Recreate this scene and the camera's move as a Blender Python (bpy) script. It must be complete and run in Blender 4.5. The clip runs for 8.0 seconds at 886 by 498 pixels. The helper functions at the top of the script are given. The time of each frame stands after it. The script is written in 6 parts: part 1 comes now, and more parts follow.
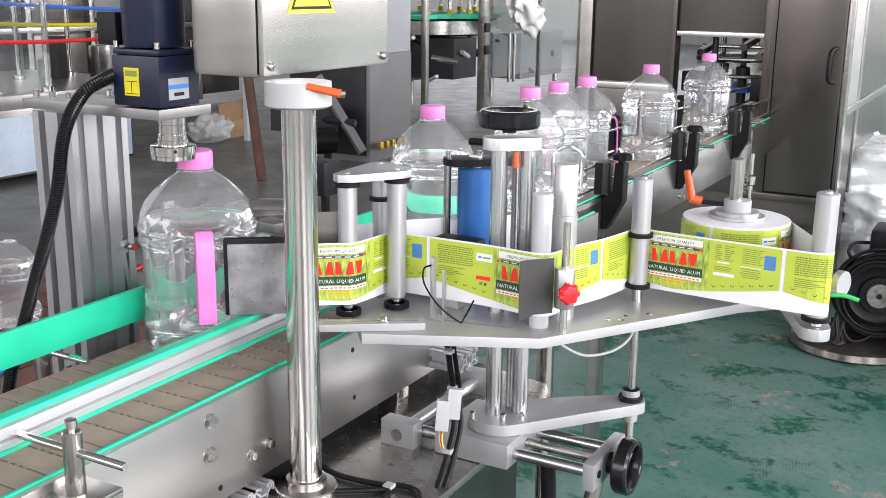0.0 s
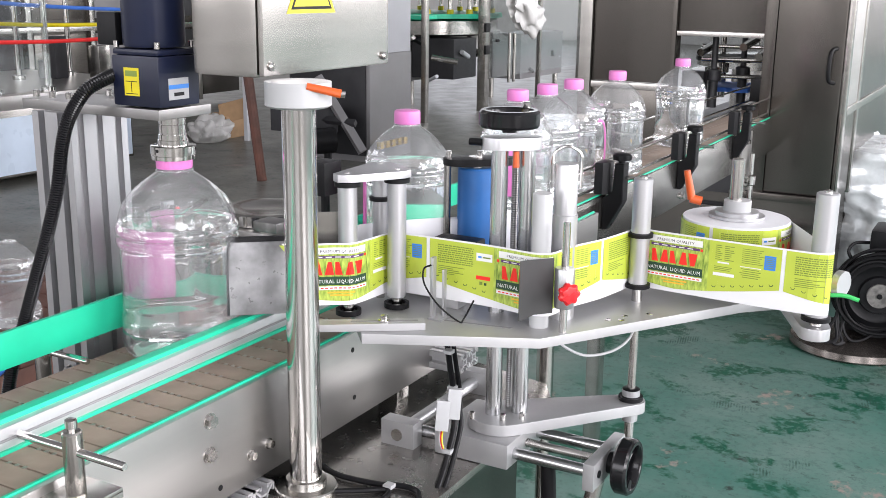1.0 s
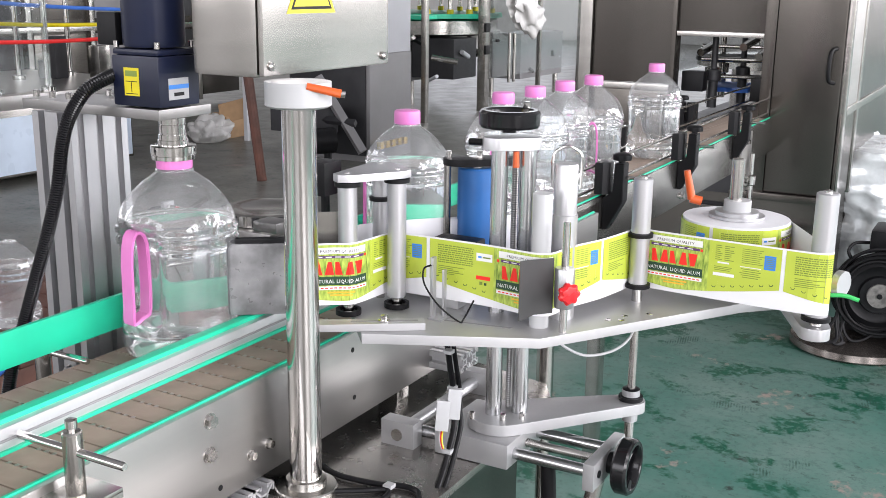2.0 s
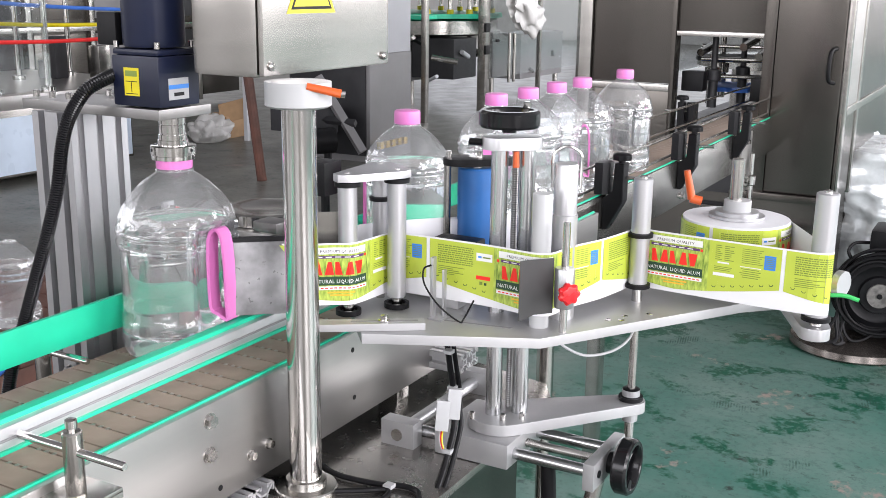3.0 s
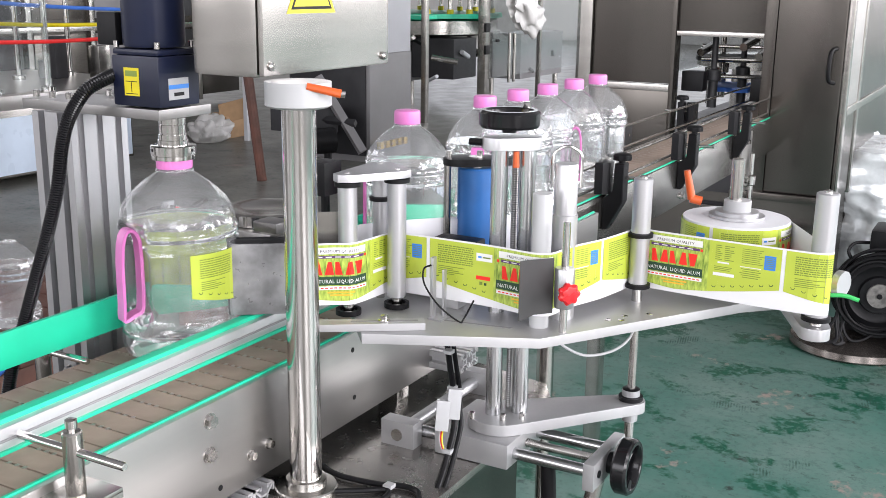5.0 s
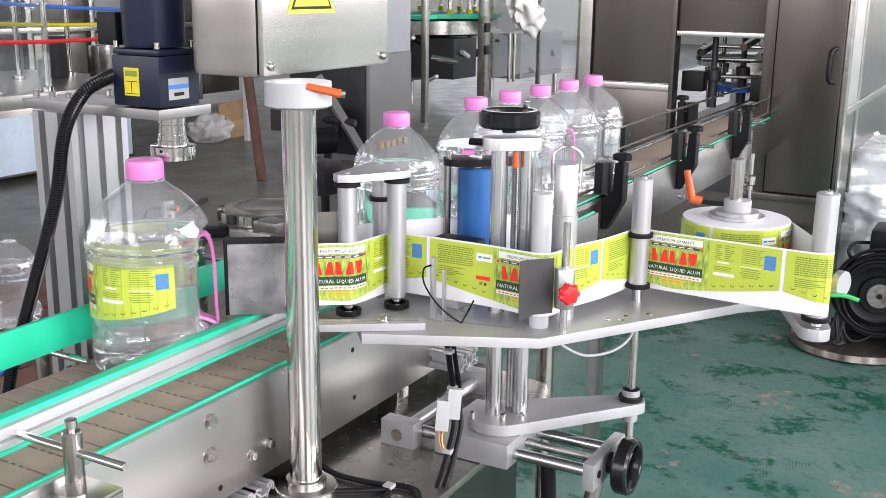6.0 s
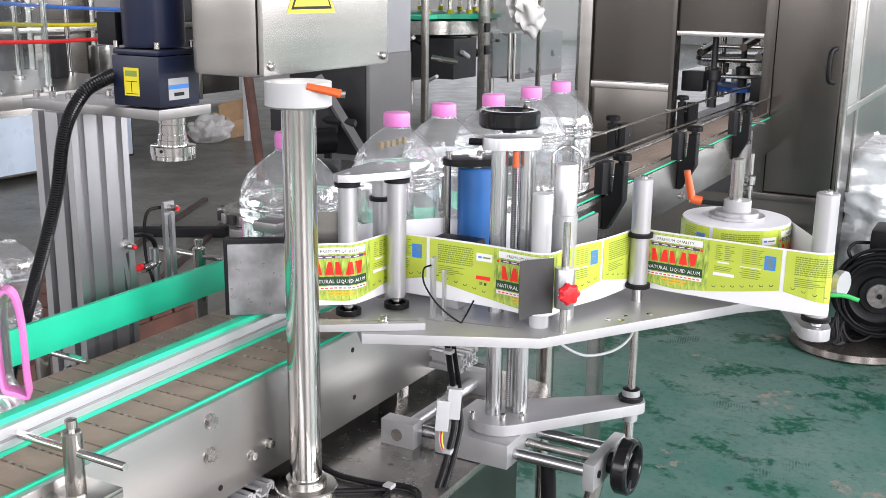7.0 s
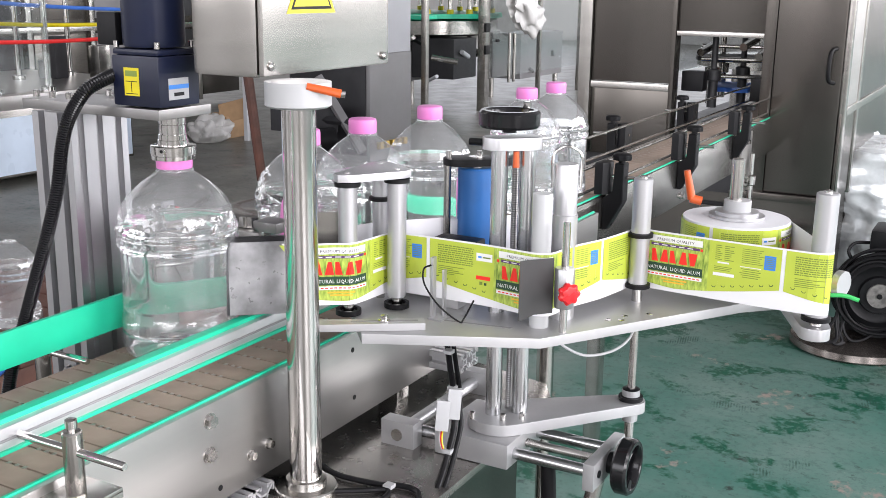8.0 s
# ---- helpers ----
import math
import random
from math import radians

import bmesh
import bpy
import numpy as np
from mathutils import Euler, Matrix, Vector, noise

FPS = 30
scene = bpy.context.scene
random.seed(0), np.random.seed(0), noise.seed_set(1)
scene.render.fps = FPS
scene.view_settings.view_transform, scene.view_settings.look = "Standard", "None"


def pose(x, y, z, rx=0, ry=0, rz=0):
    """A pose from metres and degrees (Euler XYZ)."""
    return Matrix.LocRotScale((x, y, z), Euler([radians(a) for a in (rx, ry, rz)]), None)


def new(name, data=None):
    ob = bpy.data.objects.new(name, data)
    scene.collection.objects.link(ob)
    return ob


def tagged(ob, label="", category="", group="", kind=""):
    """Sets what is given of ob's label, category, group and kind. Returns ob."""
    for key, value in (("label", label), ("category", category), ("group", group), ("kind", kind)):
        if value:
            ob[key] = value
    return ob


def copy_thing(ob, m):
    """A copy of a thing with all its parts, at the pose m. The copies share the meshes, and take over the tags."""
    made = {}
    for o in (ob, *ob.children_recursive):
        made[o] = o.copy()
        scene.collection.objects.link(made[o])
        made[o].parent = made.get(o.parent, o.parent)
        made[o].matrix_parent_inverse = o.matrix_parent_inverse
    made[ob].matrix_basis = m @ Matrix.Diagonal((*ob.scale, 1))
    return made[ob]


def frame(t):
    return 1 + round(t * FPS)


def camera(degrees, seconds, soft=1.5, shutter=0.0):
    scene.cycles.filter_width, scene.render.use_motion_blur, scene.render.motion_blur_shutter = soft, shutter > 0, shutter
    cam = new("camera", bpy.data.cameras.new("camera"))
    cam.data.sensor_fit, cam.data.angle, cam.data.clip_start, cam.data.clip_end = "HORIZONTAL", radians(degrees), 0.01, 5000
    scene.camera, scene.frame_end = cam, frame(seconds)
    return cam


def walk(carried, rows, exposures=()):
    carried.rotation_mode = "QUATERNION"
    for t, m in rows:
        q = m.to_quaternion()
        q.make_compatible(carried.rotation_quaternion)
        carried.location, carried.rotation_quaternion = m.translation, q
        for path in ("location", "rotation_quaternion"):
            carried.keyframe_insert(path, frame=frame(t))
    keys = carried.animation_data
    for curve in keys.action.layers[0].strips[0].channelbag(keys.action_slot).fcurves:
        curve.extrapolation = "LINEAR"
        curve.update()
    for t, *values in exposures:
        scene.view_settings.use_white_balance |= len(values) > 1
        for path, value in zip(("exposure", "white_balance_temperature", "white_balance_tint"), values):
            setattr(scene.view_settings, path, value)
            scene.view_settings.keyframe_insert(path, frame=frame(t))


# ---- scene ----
cam = camera(45.722, 8.0, soft=0.6, shutter=0.12)
CAM = pose(0, 0, 1.39, 90 - 14.1967, 0, 29.0349) @ pose(0, 0, 0, 0, 0, 0.7525)
walk(cam, [(0.0, CAM), (8.0, CAM)], exposures=[(0.0, 0.55), (8.0, 0.55)])

# ---- world and light: a factory hall lit by tall windows ----
world = bpy.data.worlds.new("sky")
scene.world = world
world.use_nodes = True
wn = world.node_tree.nodes
sky = wn.new("ShaderNodeTexSky")
sky.sky_type, sky.sun_disc = "NISHITA", False
sky.sun_elevation, sky.sun_rotation = radians(40), radians(120)
wn["Background"].inputs[1].default_value = 0.08
world.node_tree.links.new(sky.outputs[0], wn["Background"].inputs[0])

HALL = (-17.0, 7.0, -9.0, 26.0, 6.5)   # x0, x1, y0, y1, height


def window_light(x, y, z, rx, ry, rz, sx, sy, watts):
    d = bpy.data.lights.new("window_light", "AREA")
    d.shape, d.size, d.size_y, d.energy, d.color = "RECTANGLE", sx, sy, watts, (0.985, 0.95, 0.995)
    ob = new("window_light", d)
    ob.matrix_basis = pose(x, y, z, rx, ry, rz)
    return ob


WIN_E = [(-5.5, -1.5), (0.0, 4.0), (5.5, 9.5), (12.0, 17.0), (19.0, 24.0)]     # y spans, wall x1
WIN_S = [(-14.0, -9.0), (-7.0, -2.0), (0.0, 5.0)]                 # x spans, wall y0
# the north spans are added, unseen openings that lighten the floor at the back
FILL_N = [(-15.5, -10.5), (-9.0, -4.0), (-2.5, 2.5)]               # x spans, wall y1
WIN_W = [(-4.0, 2.0), (4.0, 10.0), (12.0, 18.0)]                  # y spans, wall x0
WZ = (1.2, 5.4)
for a, b in WIN_E:
    window_light(HALL[1] - 0.12, (a + b) / 2, (WZ[0] + WZ[1]) / 2, 0, 90, 0, WZ[1] - WZ[0], b - a, 520)
for a, b in WIN_S:
    window_light((a + b) / 2, HALL[2] + 0.12, (WZ[0] + WZ[1]) / 2, 90, 0, 0, b - a, WZ[1] - WZ[0], 260)
# fill lamps in the added north openings
for a, b in FILL_N:
    window_light((a + b) / 2, HALL[3] - 0.12, (WZ[0] + WZ[1]) / 2, -90, 0, 0, b - a, WZ[1] - WZ[0], 110)
for a, b in WIN_W:
    window_light(HALL[0] + 0.12, (a + b) / 2, (WZ[0] + WZ[1]) / 2, 0, -90, 0, WZ[1] - WZ[0], b - a, 200)


# ---- materials ----
def mat(name, color, rough=0.5, metal=0.0, var=0.08, scale=8.0, bump=0.0, bscale=60.0, rvar=0.1, stretch=(1, 1, 1), spec=0.5, coat=0.0, second=None):
    m = bpy.data.materials.new(name)
    m.use_nodes = True
    nt = m.node_tree
    n, l = nt.nodes, nt.links
    b = n["Principled BSDF"]
    b.inputs["Metallic"].default_value = metal
    b.inputs["Specular IOR Level"].default_value = spec
    b.inputs["Coat Weight"].default_value = coat
    tc = n.new("ShaderNodeTexCoord")
    mp = n.new("ShaderNodeMapping")
    mp.inputs["Scale"].default_value = stretch
    l.new(tc.outputs["Object"], mp.inputs[0])
    big, fine = n.new("ShaderNodeTexNoise"), n.new("ShaderNodeTexNoise")
    big.inputs["Scale"].default_value, big.inputs["Detail"].default_value = scale, 4
    fine.inputs["Scale"].default_value, fine.inputs["Detail"].default_value = bscale, 3
    l.new(mp.outputs[0], big.inputs["Vector"])
    l.new(mp.outputs[0], fine.inputs["Vector"])
    mix = n.new("ShaderNodeMix")
    mix.data_type = "RGBA"
    c2 = second or tuple(c * (1 - 2.2 * var) for c in color)
    mix.inputs[6].default_value = (*[min(1, c * (1 + var)) for c in color], 1)
    mix.inputs[7].default_value = (*c2, 1)
    ramp = n.new("ShaderNodeMapRange")
    ramp.inputs[1].default_value, ramp.inputs[2].default_value = 0.35, 0.7
    l.new(big.outputs[0], ramp.inputs[0])
    l.new(ramp.outputs[0], mix.inputs[0])
    l.new(mix.outputs[2], b.inputs["Base Color"])
    rr = n.new("ShaderNodeMapRange")
    rr.inputs[3].default_value, rr.inputs[4].default_value = max(0.02, rough - rvar), min(1, rough + rvar)
    l.new(fine.outputs[0], rr.inputs[0])
    l.new(rr.outputs[0], b.inputs["Roughness"])
    if bump:
        bp = n.new("ShaderNodeBump")
        bp.inputs["Strength"].default_value, bp.inputs["Distance"].default_value = bump, 0.002
        l.new(fine.outputs[0], bp.inputs["Height"])
        l.new(bp.outputs[0], b.inputs["Normal"])
    return m


STEEL = mat("brushed stainless steel", (0.44, 0.425, 0.40), 0.25, 1.0, 0.07, 5.0, 0.0, 40, 0.04, (1, 0.4, 5))
PANEL = mat("satin stainless sheet", (0.47, 0.46, 0.445), 0.34, 1.0, 0.05, 2.0, 0.05, 30, 0.05, (1, 0.3, 6))
# clean stainless toned darker: the base top's dark reflection is put into the colour
DIMSTEEL = mat("darker toned stainless sheet", (0.36, 0.345, 0.325), 0.26, 0.9, 0.12, 5, 0.05, 40, 0.06)
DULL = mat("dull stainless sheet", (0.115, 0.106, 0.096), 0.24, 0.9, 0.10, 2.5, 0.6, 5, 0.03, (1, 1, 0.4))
CHROME = mat("polished chrome shaft", (0.57, 0.555, 0.535), 0.14, 1.0, 0.02, 3, 0, 4, 0.01)
SHAFT = mat("hard chromed shaft", (0.55, 0.555, 0.56), 0.24, 1.0, 0.03, 3, 0, 4, 0.02)
ALU = mat("anodised aluminium", (0.42, 0.42, 0.43), 0.36, 0.9, 0.04, 6, 0.04, 300, 0.06)
ALUW = mat("bright satin aluminium roller", (0.46, 0.46, 0.47), 0.36, 0.7, 0.02, 6, 0.02, 300, 0.05)
CAST = mat("machined aluminium plate", (0.415, 0.415, 0.42), 0.42, 0.6, 0.04, 9, 0.05, 200, 0.06)
CASTD = mat("dull machined plate", (0.26, 0.255, 0.25), 0.36, 0.9, 0.05, 6, 0.0, 8, 0.03)
RAILW = mat("bright extruded aluminium", (0.58, 0.58, 0.59), 0.30, 0.6, 0.02, 5, 0.0, 8, 0.03)
WHITE = mat("white plastic", (0.38, 0.385, 0.39), 0.35, 0, 0.03, 5, 0, 80, 0.05)
BLACK = mat("black rubber and plastic", (0.008, 0.008, 0.009), 0.42, 0, 0.2, 9, 0.08, 120, 0.1, spec=0.17)
GLOSSBLACK = mat("glossy black bakelite", (0.006, 0.006, 0.007), 0.18, 0, 0.1, 9, 0, 60, 0.05, spec=0.35)
PADGREY = mat("grey sponge facing", (0.25, 0.25, 0.255), 0.30, 0.45, 0.25, 25, 0.12, 70, 0.08, spec=0.7)
DARKSHEET = mat("dark grey bent sheet", (0.035, 0.034, 0.034), 0.42, 0, 0.15, 12, 0.05, 90, 0.08)
MINT = mat("mint green guide plastic", (0.012, 0.50, 0.29), 0.42, 0, 0.06, 7, 0.02, 90, 0.08)
BELT = mat("brown acetal chain plate", (0.350, 0.275, 0.222), 0.5, 0, 0.12, 12, 0.05, 150, 0.06, spec=0.3)
BELTPIN = mat("steel hinge pin", (0.44, 0.40, 0.36), 0.35, 0.8, 0.05, 20)
PINK = mat("pink plastic", (0.66, 0.19, 0.49), 0.38, 0, 0.04, 12, 0.02, 90, 0.06)
NAVY = mat("navy painted motor", (0.006, 0.009, 0.026), 0.34, 0.0, 0.15, 9, 0.05, 90, 0.08, spec=0.35)
BLUE = mat("blue rubber roller", (0.02, 0.12, 0.36), 0.42, 0, 0.12, 11, 0.05, 90, 0.08)
YELLOW = mat("yellow sticker", (0.62, 0.52, 0.0), 0.4, 0, 0.05, 30)
ORANGE = mat("orange lever", (0.52, 0.085, 0.015), 0.35, 0, 0.06, 30)
RED = mat("red plastic", (0.62, 0.015, 0.02), 0.28, 0, 0.06, 30)
REDHOSE = mat("red hose", (0.70, 0.02, 0.02), 0.4)
GREENHOSE = mat("green air hose", (0.05, 0.45, 0.12), 0.3)
BLUEBAR = mat("blue rope", (0.05, 0.17, 0.62), 0.5)
LINER = mat("white release liner", (0.70, 0.70, 0.72), 0.42, 0, 0.02, 6, 0.01, 60, 0.05)
LIME = mat("lime label print", (0.42, 0.50, 0.055), 0.32, 0, 0.03, 30, 0, 60, 0.05)
LEAF = mat("leafy label print", (0.42, 0.51, 0.09), 0.32, 0, 0.2, 95, 0, 60, 0.05, (1.6, 1, 0.5), second=(0.06, 0.14, 0.008))
INKRED = mat("red print", (0.78, 0.02, 0.01), 0.35)
INKGREEN = mat("dark green print", (0.012, 0.05, 0.02), 0.35)
INKPURPLE = mat("purple print", (0.09, 0.03, 0.14), 0.35)
INKBLUE = mat("blue print", (0.03, 0.20, 0.62), 0.35)
INKWHITE = mat("white print", (0.72, 0.72, 0.71), 0.35)
INKTEXT = mat("small dark print", (0.16, 0.22, 0.03), 0.4)
INKORANGE = mat("orange print", (0.75, 0.40, 0.03), 0.4)
CARD = mat("brown cardboard", (0.42, 0.27, 0.15), 0.8, 0, 0.12, 6, 0.1, 40)
BROWN = mat("red oxide painted steel", (0.115, 0.045, 0.03), 0.55, 0, 0.2, 8, 0.1, 60)
GREY = mat("grey painted steel", (0.22, 0.215, 0.22), 0.45, 0, 0.06, 2, 0.02, 30)
DARKGREY = mat("dark painted steel", (0.030, 0.030, 0.033), 0.5, 0.2, 0.15, 3, 0.02, 30)
PALE = mat("white painted steel", (0.60, 0.61, 0.64), 0.4, 0, 0.03, 2)
FILM = mat("pale blue protective film", (0.60, 0.70, 0.82), 0.3, 0, 0.05, 4, 0.05, 10)
WALLM = mat("white factory wall", (0.58, 0.58, 0.57), 0.7, 0, 0.06, 0.6, 0.03, 20)
CEILM = mat("grey metal ceiling", (0.30, 0.30, 0.31), 0.6, 0, 0.06, 0.5, 0.05, 12)
BRASS = mat("brass fitting", (0.62, 0.42, 0.09), 0.3, 0.9)
BAGM = mat("white plastic film", (0.74, 0.73, 0.71), 0.25, 0, 0.08, 5, 0.4, 8)
RUST = mat("dull rusty steel", (0.075, 0.055, 0.045), 0.5, 0.3, 0.2, 8, 0.1, 60)


def floor_material():
    m = bpy.data.materials.new("worn green epoxy floor")
    m.use_nodes = True
    n, l = m.node_tree.nodes, m.node_tree.links
    b = n["Principled BSDF"]
    tc = n.new("ShaderNodeTexCoord")

    def noise_node(scale, detail, rough=0.55):
        t = n.new("ShaderNodeTexNoise")
        t.inputs["Scale"].default_value, t.inputs["Detail"].default_value, t.inputs["Roughness"].default_value = scale, detail, rough
        l.new(tc.outputs["Object"], t.inputs["Vector"])
        return t

    def step(src, lo, hi):
        r = n.new("ShaderNodeMapRange")
        r.inputs[1].default_value, r.inputs[2].default_value = lo, hi
        l.new(src.outputs[0], r.inputs[0])
        return r

    def blend(fac, a, c):
        x = n.new("ShaderNodeMix")
        x.data_type = "RGBA"
        l.new(fac.outputs[0], x.inputs[0])
        for sock, v in ((6, a), (7, c)):
            if isinstance(v, tuple):
                x.inputs[sock].default_value = (*v, 1)
            else:
                l.new(v.outputs[2], x.inputs[sock])
        return x
    mp = n.new("ShaderNodeMapping")
    mp.inputs["Rotation"].default_value = (0, 0, radians(35))
    mp.inputs["Scale"].default_value = (1.0, 1.2, 1.0)
    l.new(tc.outputs["Object"], mp.inputs[0])

    def brushed(scale, detail, rough):
        t = noise_node(scale, detail, rough)
        l.new(mp.outputs[0], t.inputs["Vector"])
        return t
    sep = n.new("ShaderNodeSeparateXYZ")
    l.new(tc.outputs["Object"], sep.inputs[0])
    worn = n.new("ShaderNodeMapRange")
    worn.inputs[1].default_value, worn.inputs[2].default_value = -1.1, -2.6
    l.new(sep.outputs["X"], worn.inputs[0])
    back = n.new("ShaderNodeMapRange")
    back.inputs[1].default_value, back.inputs[2].default_value = 1.5, 0.3
    l.new(sep.outputs["Y"], back.inputs[0])
    either = n.new("ShaderNodeMath")
    either.operation = "MAXIMUM"
    l.new(worn.outputs[0], either.inputs[0])
    l.new(back.outputs[0], either.inputs[1])
    edge = n.new("ShaderNodeMath")
    edge.operation, edge.use_clamp = "MULTIPLY_ADD", True
    patch = step(noise_node(1.1, 7, 0.65), 0.3, 0.7)
    l.new(either.outputs[0], edge.inputs[0])
    edge.inputs[1].default_value = 1.5
    soft_patch = n.new("ShaderNodeMath")
    soft_patch.operation, soft_patch.inputs[1].default_value, soft_patch.inputs[2].default_value = "MULTIPLY_ADD", 0.8, -0.65
    l.new(patch.outputs[0], soft_patch.inputs[0])
    l.new(soft_patch.outputs[0], edge.inputs[2])
    green = blend(step(noise_node(1.6, 7, 0.6), 0.35, 0.65), (0.052, 0.156, 0.124), (0.132, 0.206, 0.180))
    bare = blend(step(noise_node(2.4, 8, 0.62), 0.35, 0.65), (0.150, 0.146, 0.128), (0.215, 0.206, 0.186))
    base = blend(edge, green, bare)
    c0 = blend(step(noise_node(38, 7, 0.72), 0.50, 0.74), base, (0.050, 0.098, 0.085))
    # brush strokes of fresh green paint, broken up by the rough ground
    stroke = n.new("ShaderNodeMath")
    stroke.operation = "MULTIPLY"
    l.new(step(brushed(3.0, 6, 0.60), 0.535, 0.565).outputs[0], stroke.inputs[0])
    l.new(step(noise_node(34, 6, 0.7), 0.40, 0.50).outputs[0], stroke.inputs[1])
    left_over = n.new("ShaderNodeMath")
    left_over.operation, left_over.inputs[0].default_value = "SUBTRACT", 1.0
    l.new(edge.outputs[0], left_over.inputs[1])
    painted = n.new("ShaderNodeMath")
    painted.operation = "MULTIPLY"
    l.new(stroke.outputs[0], painted.inputs[0])
    l.new(left_over.outputs[0], painted.inputs[1])
    c1 = blend(painted, c0, (0.003, 0.078, 0.044))
    # printed marks of a rough tread: small dark checks inside blotches
    check = n.new("ShaderNodeTexChecker")
    check.inputs["Scale"].default_value = 150
    l.new(mp.outputs[0], check.inputs["Vector"])
    tread = n.new("ShaderNodeMath")
    tread.operation = "MULTIPLY"
    l.new(check.outputs["Fac"], tread.inputs[0])
    l.new(step(noise_node(3.3, 7, 0.68), 0.60, 0.65).outputs[0], tread.inputs[1])
    c1b = blend(tread, c1, (0.014, 0.062, 0.046))
    c2 = blend(step(noise_node(2.3, 9, 0.74), 0.60, 0.64), c1b, (0.27, 0.215, 0.190))
    c3 = blend(step(brushed(9, 9, 0.76), 0.58, 0.66), c2, (0.020, 0.040, 0.034))
    c4 = blend(step(brushed(26, 9, 0.75), 0.65, 0.69), c3, (0.23, 0.25, 0.23))
    c5 = blend(step(noise_node(60, 5, 0.7), 0.64, 0.70), c4, (0.02, 0.06, 0.045))
    l.new(c5.outputs[2], b.inputs["Base Color"])
    rr = step(noise_node(4, 6), 0.2, 0.8)
    rr.inputs[3].default_value, rr.inputs[4].default_value = 0.28, 0.55
    l.new(rr.outputs[0], b.inputs["Roughness"])
    bp = n.new("ShaderNodeBump")
    bp.inputs["Strength"].default_value, bp.inputs["Distance"].default_value = 0.12, 0.004
    l.new(noise_node(9, 5).outputs[0], bp.inputs["Height"])
    l.new(bp.outputs[0], b.inputs["Normal"])
    return m


FLOOR = floor_material()


def clear_material(name, tint, gloss_rough, haze, ior=1.45, base=0.05, wobble=0.25):
    """Thin clear plastic sheet: lets light straight through, with a Fresnel gloss."""
    m = bpy.data.materials.new(name)
    m.use_nodes = True
    n, l = m.node_tree.nodes, m.node_tree.links
    n.remove(n["Principled BSDF"])
    out = n["Material Output"]
    tr, gl, df = n.new("ShaderNodeBsdfTransparent"), n.new("ShaderNodeBsdfGlossy"), n.new("ShaderNodeBsdfDiffuse")
    tr.inputs[0].default_value = (*tint, 1)
    gl.inputs["Roughness"].default_value = gloss_rough
    df.inputs[0].default_value = (0.8, 0.82, 0.84, 1)
    lw = n.new("ShaderNodeLayerWeight")
    lw.inputs[0].default_value = 0.5
    pw = n.new("ShaderNodeMath")
    pw.operation = "POWER"
    pw.inputs[1].default_value = 2.2
    fr = n.new("ShaderNodeMapRange")
    fr.inputs[3].default_value, fr.inputs[4].default_value = base, ior - 0.75
    l.new(lw.outputs["Facing"], pw.inputs[0])
    l.new(pw.outputs[0], fr.inputs[0])
    tc = n.new("ShaderNodeTexCoord")
    ns = n.new("ShaderNodeTexNoise")
    ns.inputs["Scale"].default_value, ns.inputs["Detail"].default_value = 22, 2.5
    l.new(tc.outputs["Object"], ns.inputs["Vector"])
    bp = n.new("ShaderNodeBump")
    bp.inputs["Strength"].default_value, bp.inputs["Distance"].default_value = wobble, 0.006
    l.new(ns.outputs[0], bp.inputs["Height"])
    l.new(bp.outputs[0], gl.inputs["Normal"])
    m1, m2 = n.new("ShaderNodeMixShader"), n.new("ShaderNodeMixShader")
    m1.inputs[0].default_value = haze
    l.new(tr.outputs[0], m1.inputs[1])
    l.new(df.outputs[0], m1.inputs[2])
    l.new(fr.outputs[0], m2.inputs[0])
    l.new(m1.outputs[0], m2.inputs[1])
    l.new(gl.outputs[0], m2.inputs[2])
    l.new(m2.outputs[0], out.inputs[0])
    return m


PET = clear_material("clear bottle plastic", (0.98, 0.985, 0.985), 0.10, 0.10, 1.38, 0.075, 0.55)
WATER = bpy.data.materials.new("clear liquid")
WATER.use_nodes = True
wb = WATER.node_tree.nodes["Principled BSDF"]
wb.inputs["Base Color"].default_value = (0.985, 0.995, 0.995, 1)
wb.inputs["Roughness"].default_value, wb.inputs["IOR"].default_value, wb.inputs["Transmission Weight"].default_value = 0.07, 1.33, 1.0
GLASS = clear_material("clear guard sheet", (0.93, 0.95, 0.95), 0.04, 0.02, 1.4)


# ---- mesh helpers ----
def box(bm, x0, x1, y0, y1, z0, z1, bev=0.0):
    r = bmesh.ops.create_cube(bm, size=1)
    vs = r["verts"]
    for v in vs:
        v.co = Vector(((x0 + x1) / 2 + v.co.x * (x1 - x0), (y0 + y1) / 2 + v.co.y * (y1 - y0), (z0 + z1) / 2 + v.co.z * (z1 - z0)))
    if bev:
        es = list({e for v in vs for e in v.link_edges})
        bmesh.ops.bevel(bm, geom=es, offset=bev, segments=2, affect="EDGES", profile=0.7)


def cyl(bm, p0, p1, r, seg=24, r2=None):
    p0, p1 = Vector(p0), Vector(p1)
    d = p1 - p0
    m = Matrix.Translation((p0 + p1) / 2) @ d.to_track_quat("Z", "Y").to_matrix().to_4x4()
    bmesh.ops.create_cone(bm, cap_ends=True, segments=seg, radius1=r, radius2=r if r2 is None else r2, depth=d.length, matrix=m)


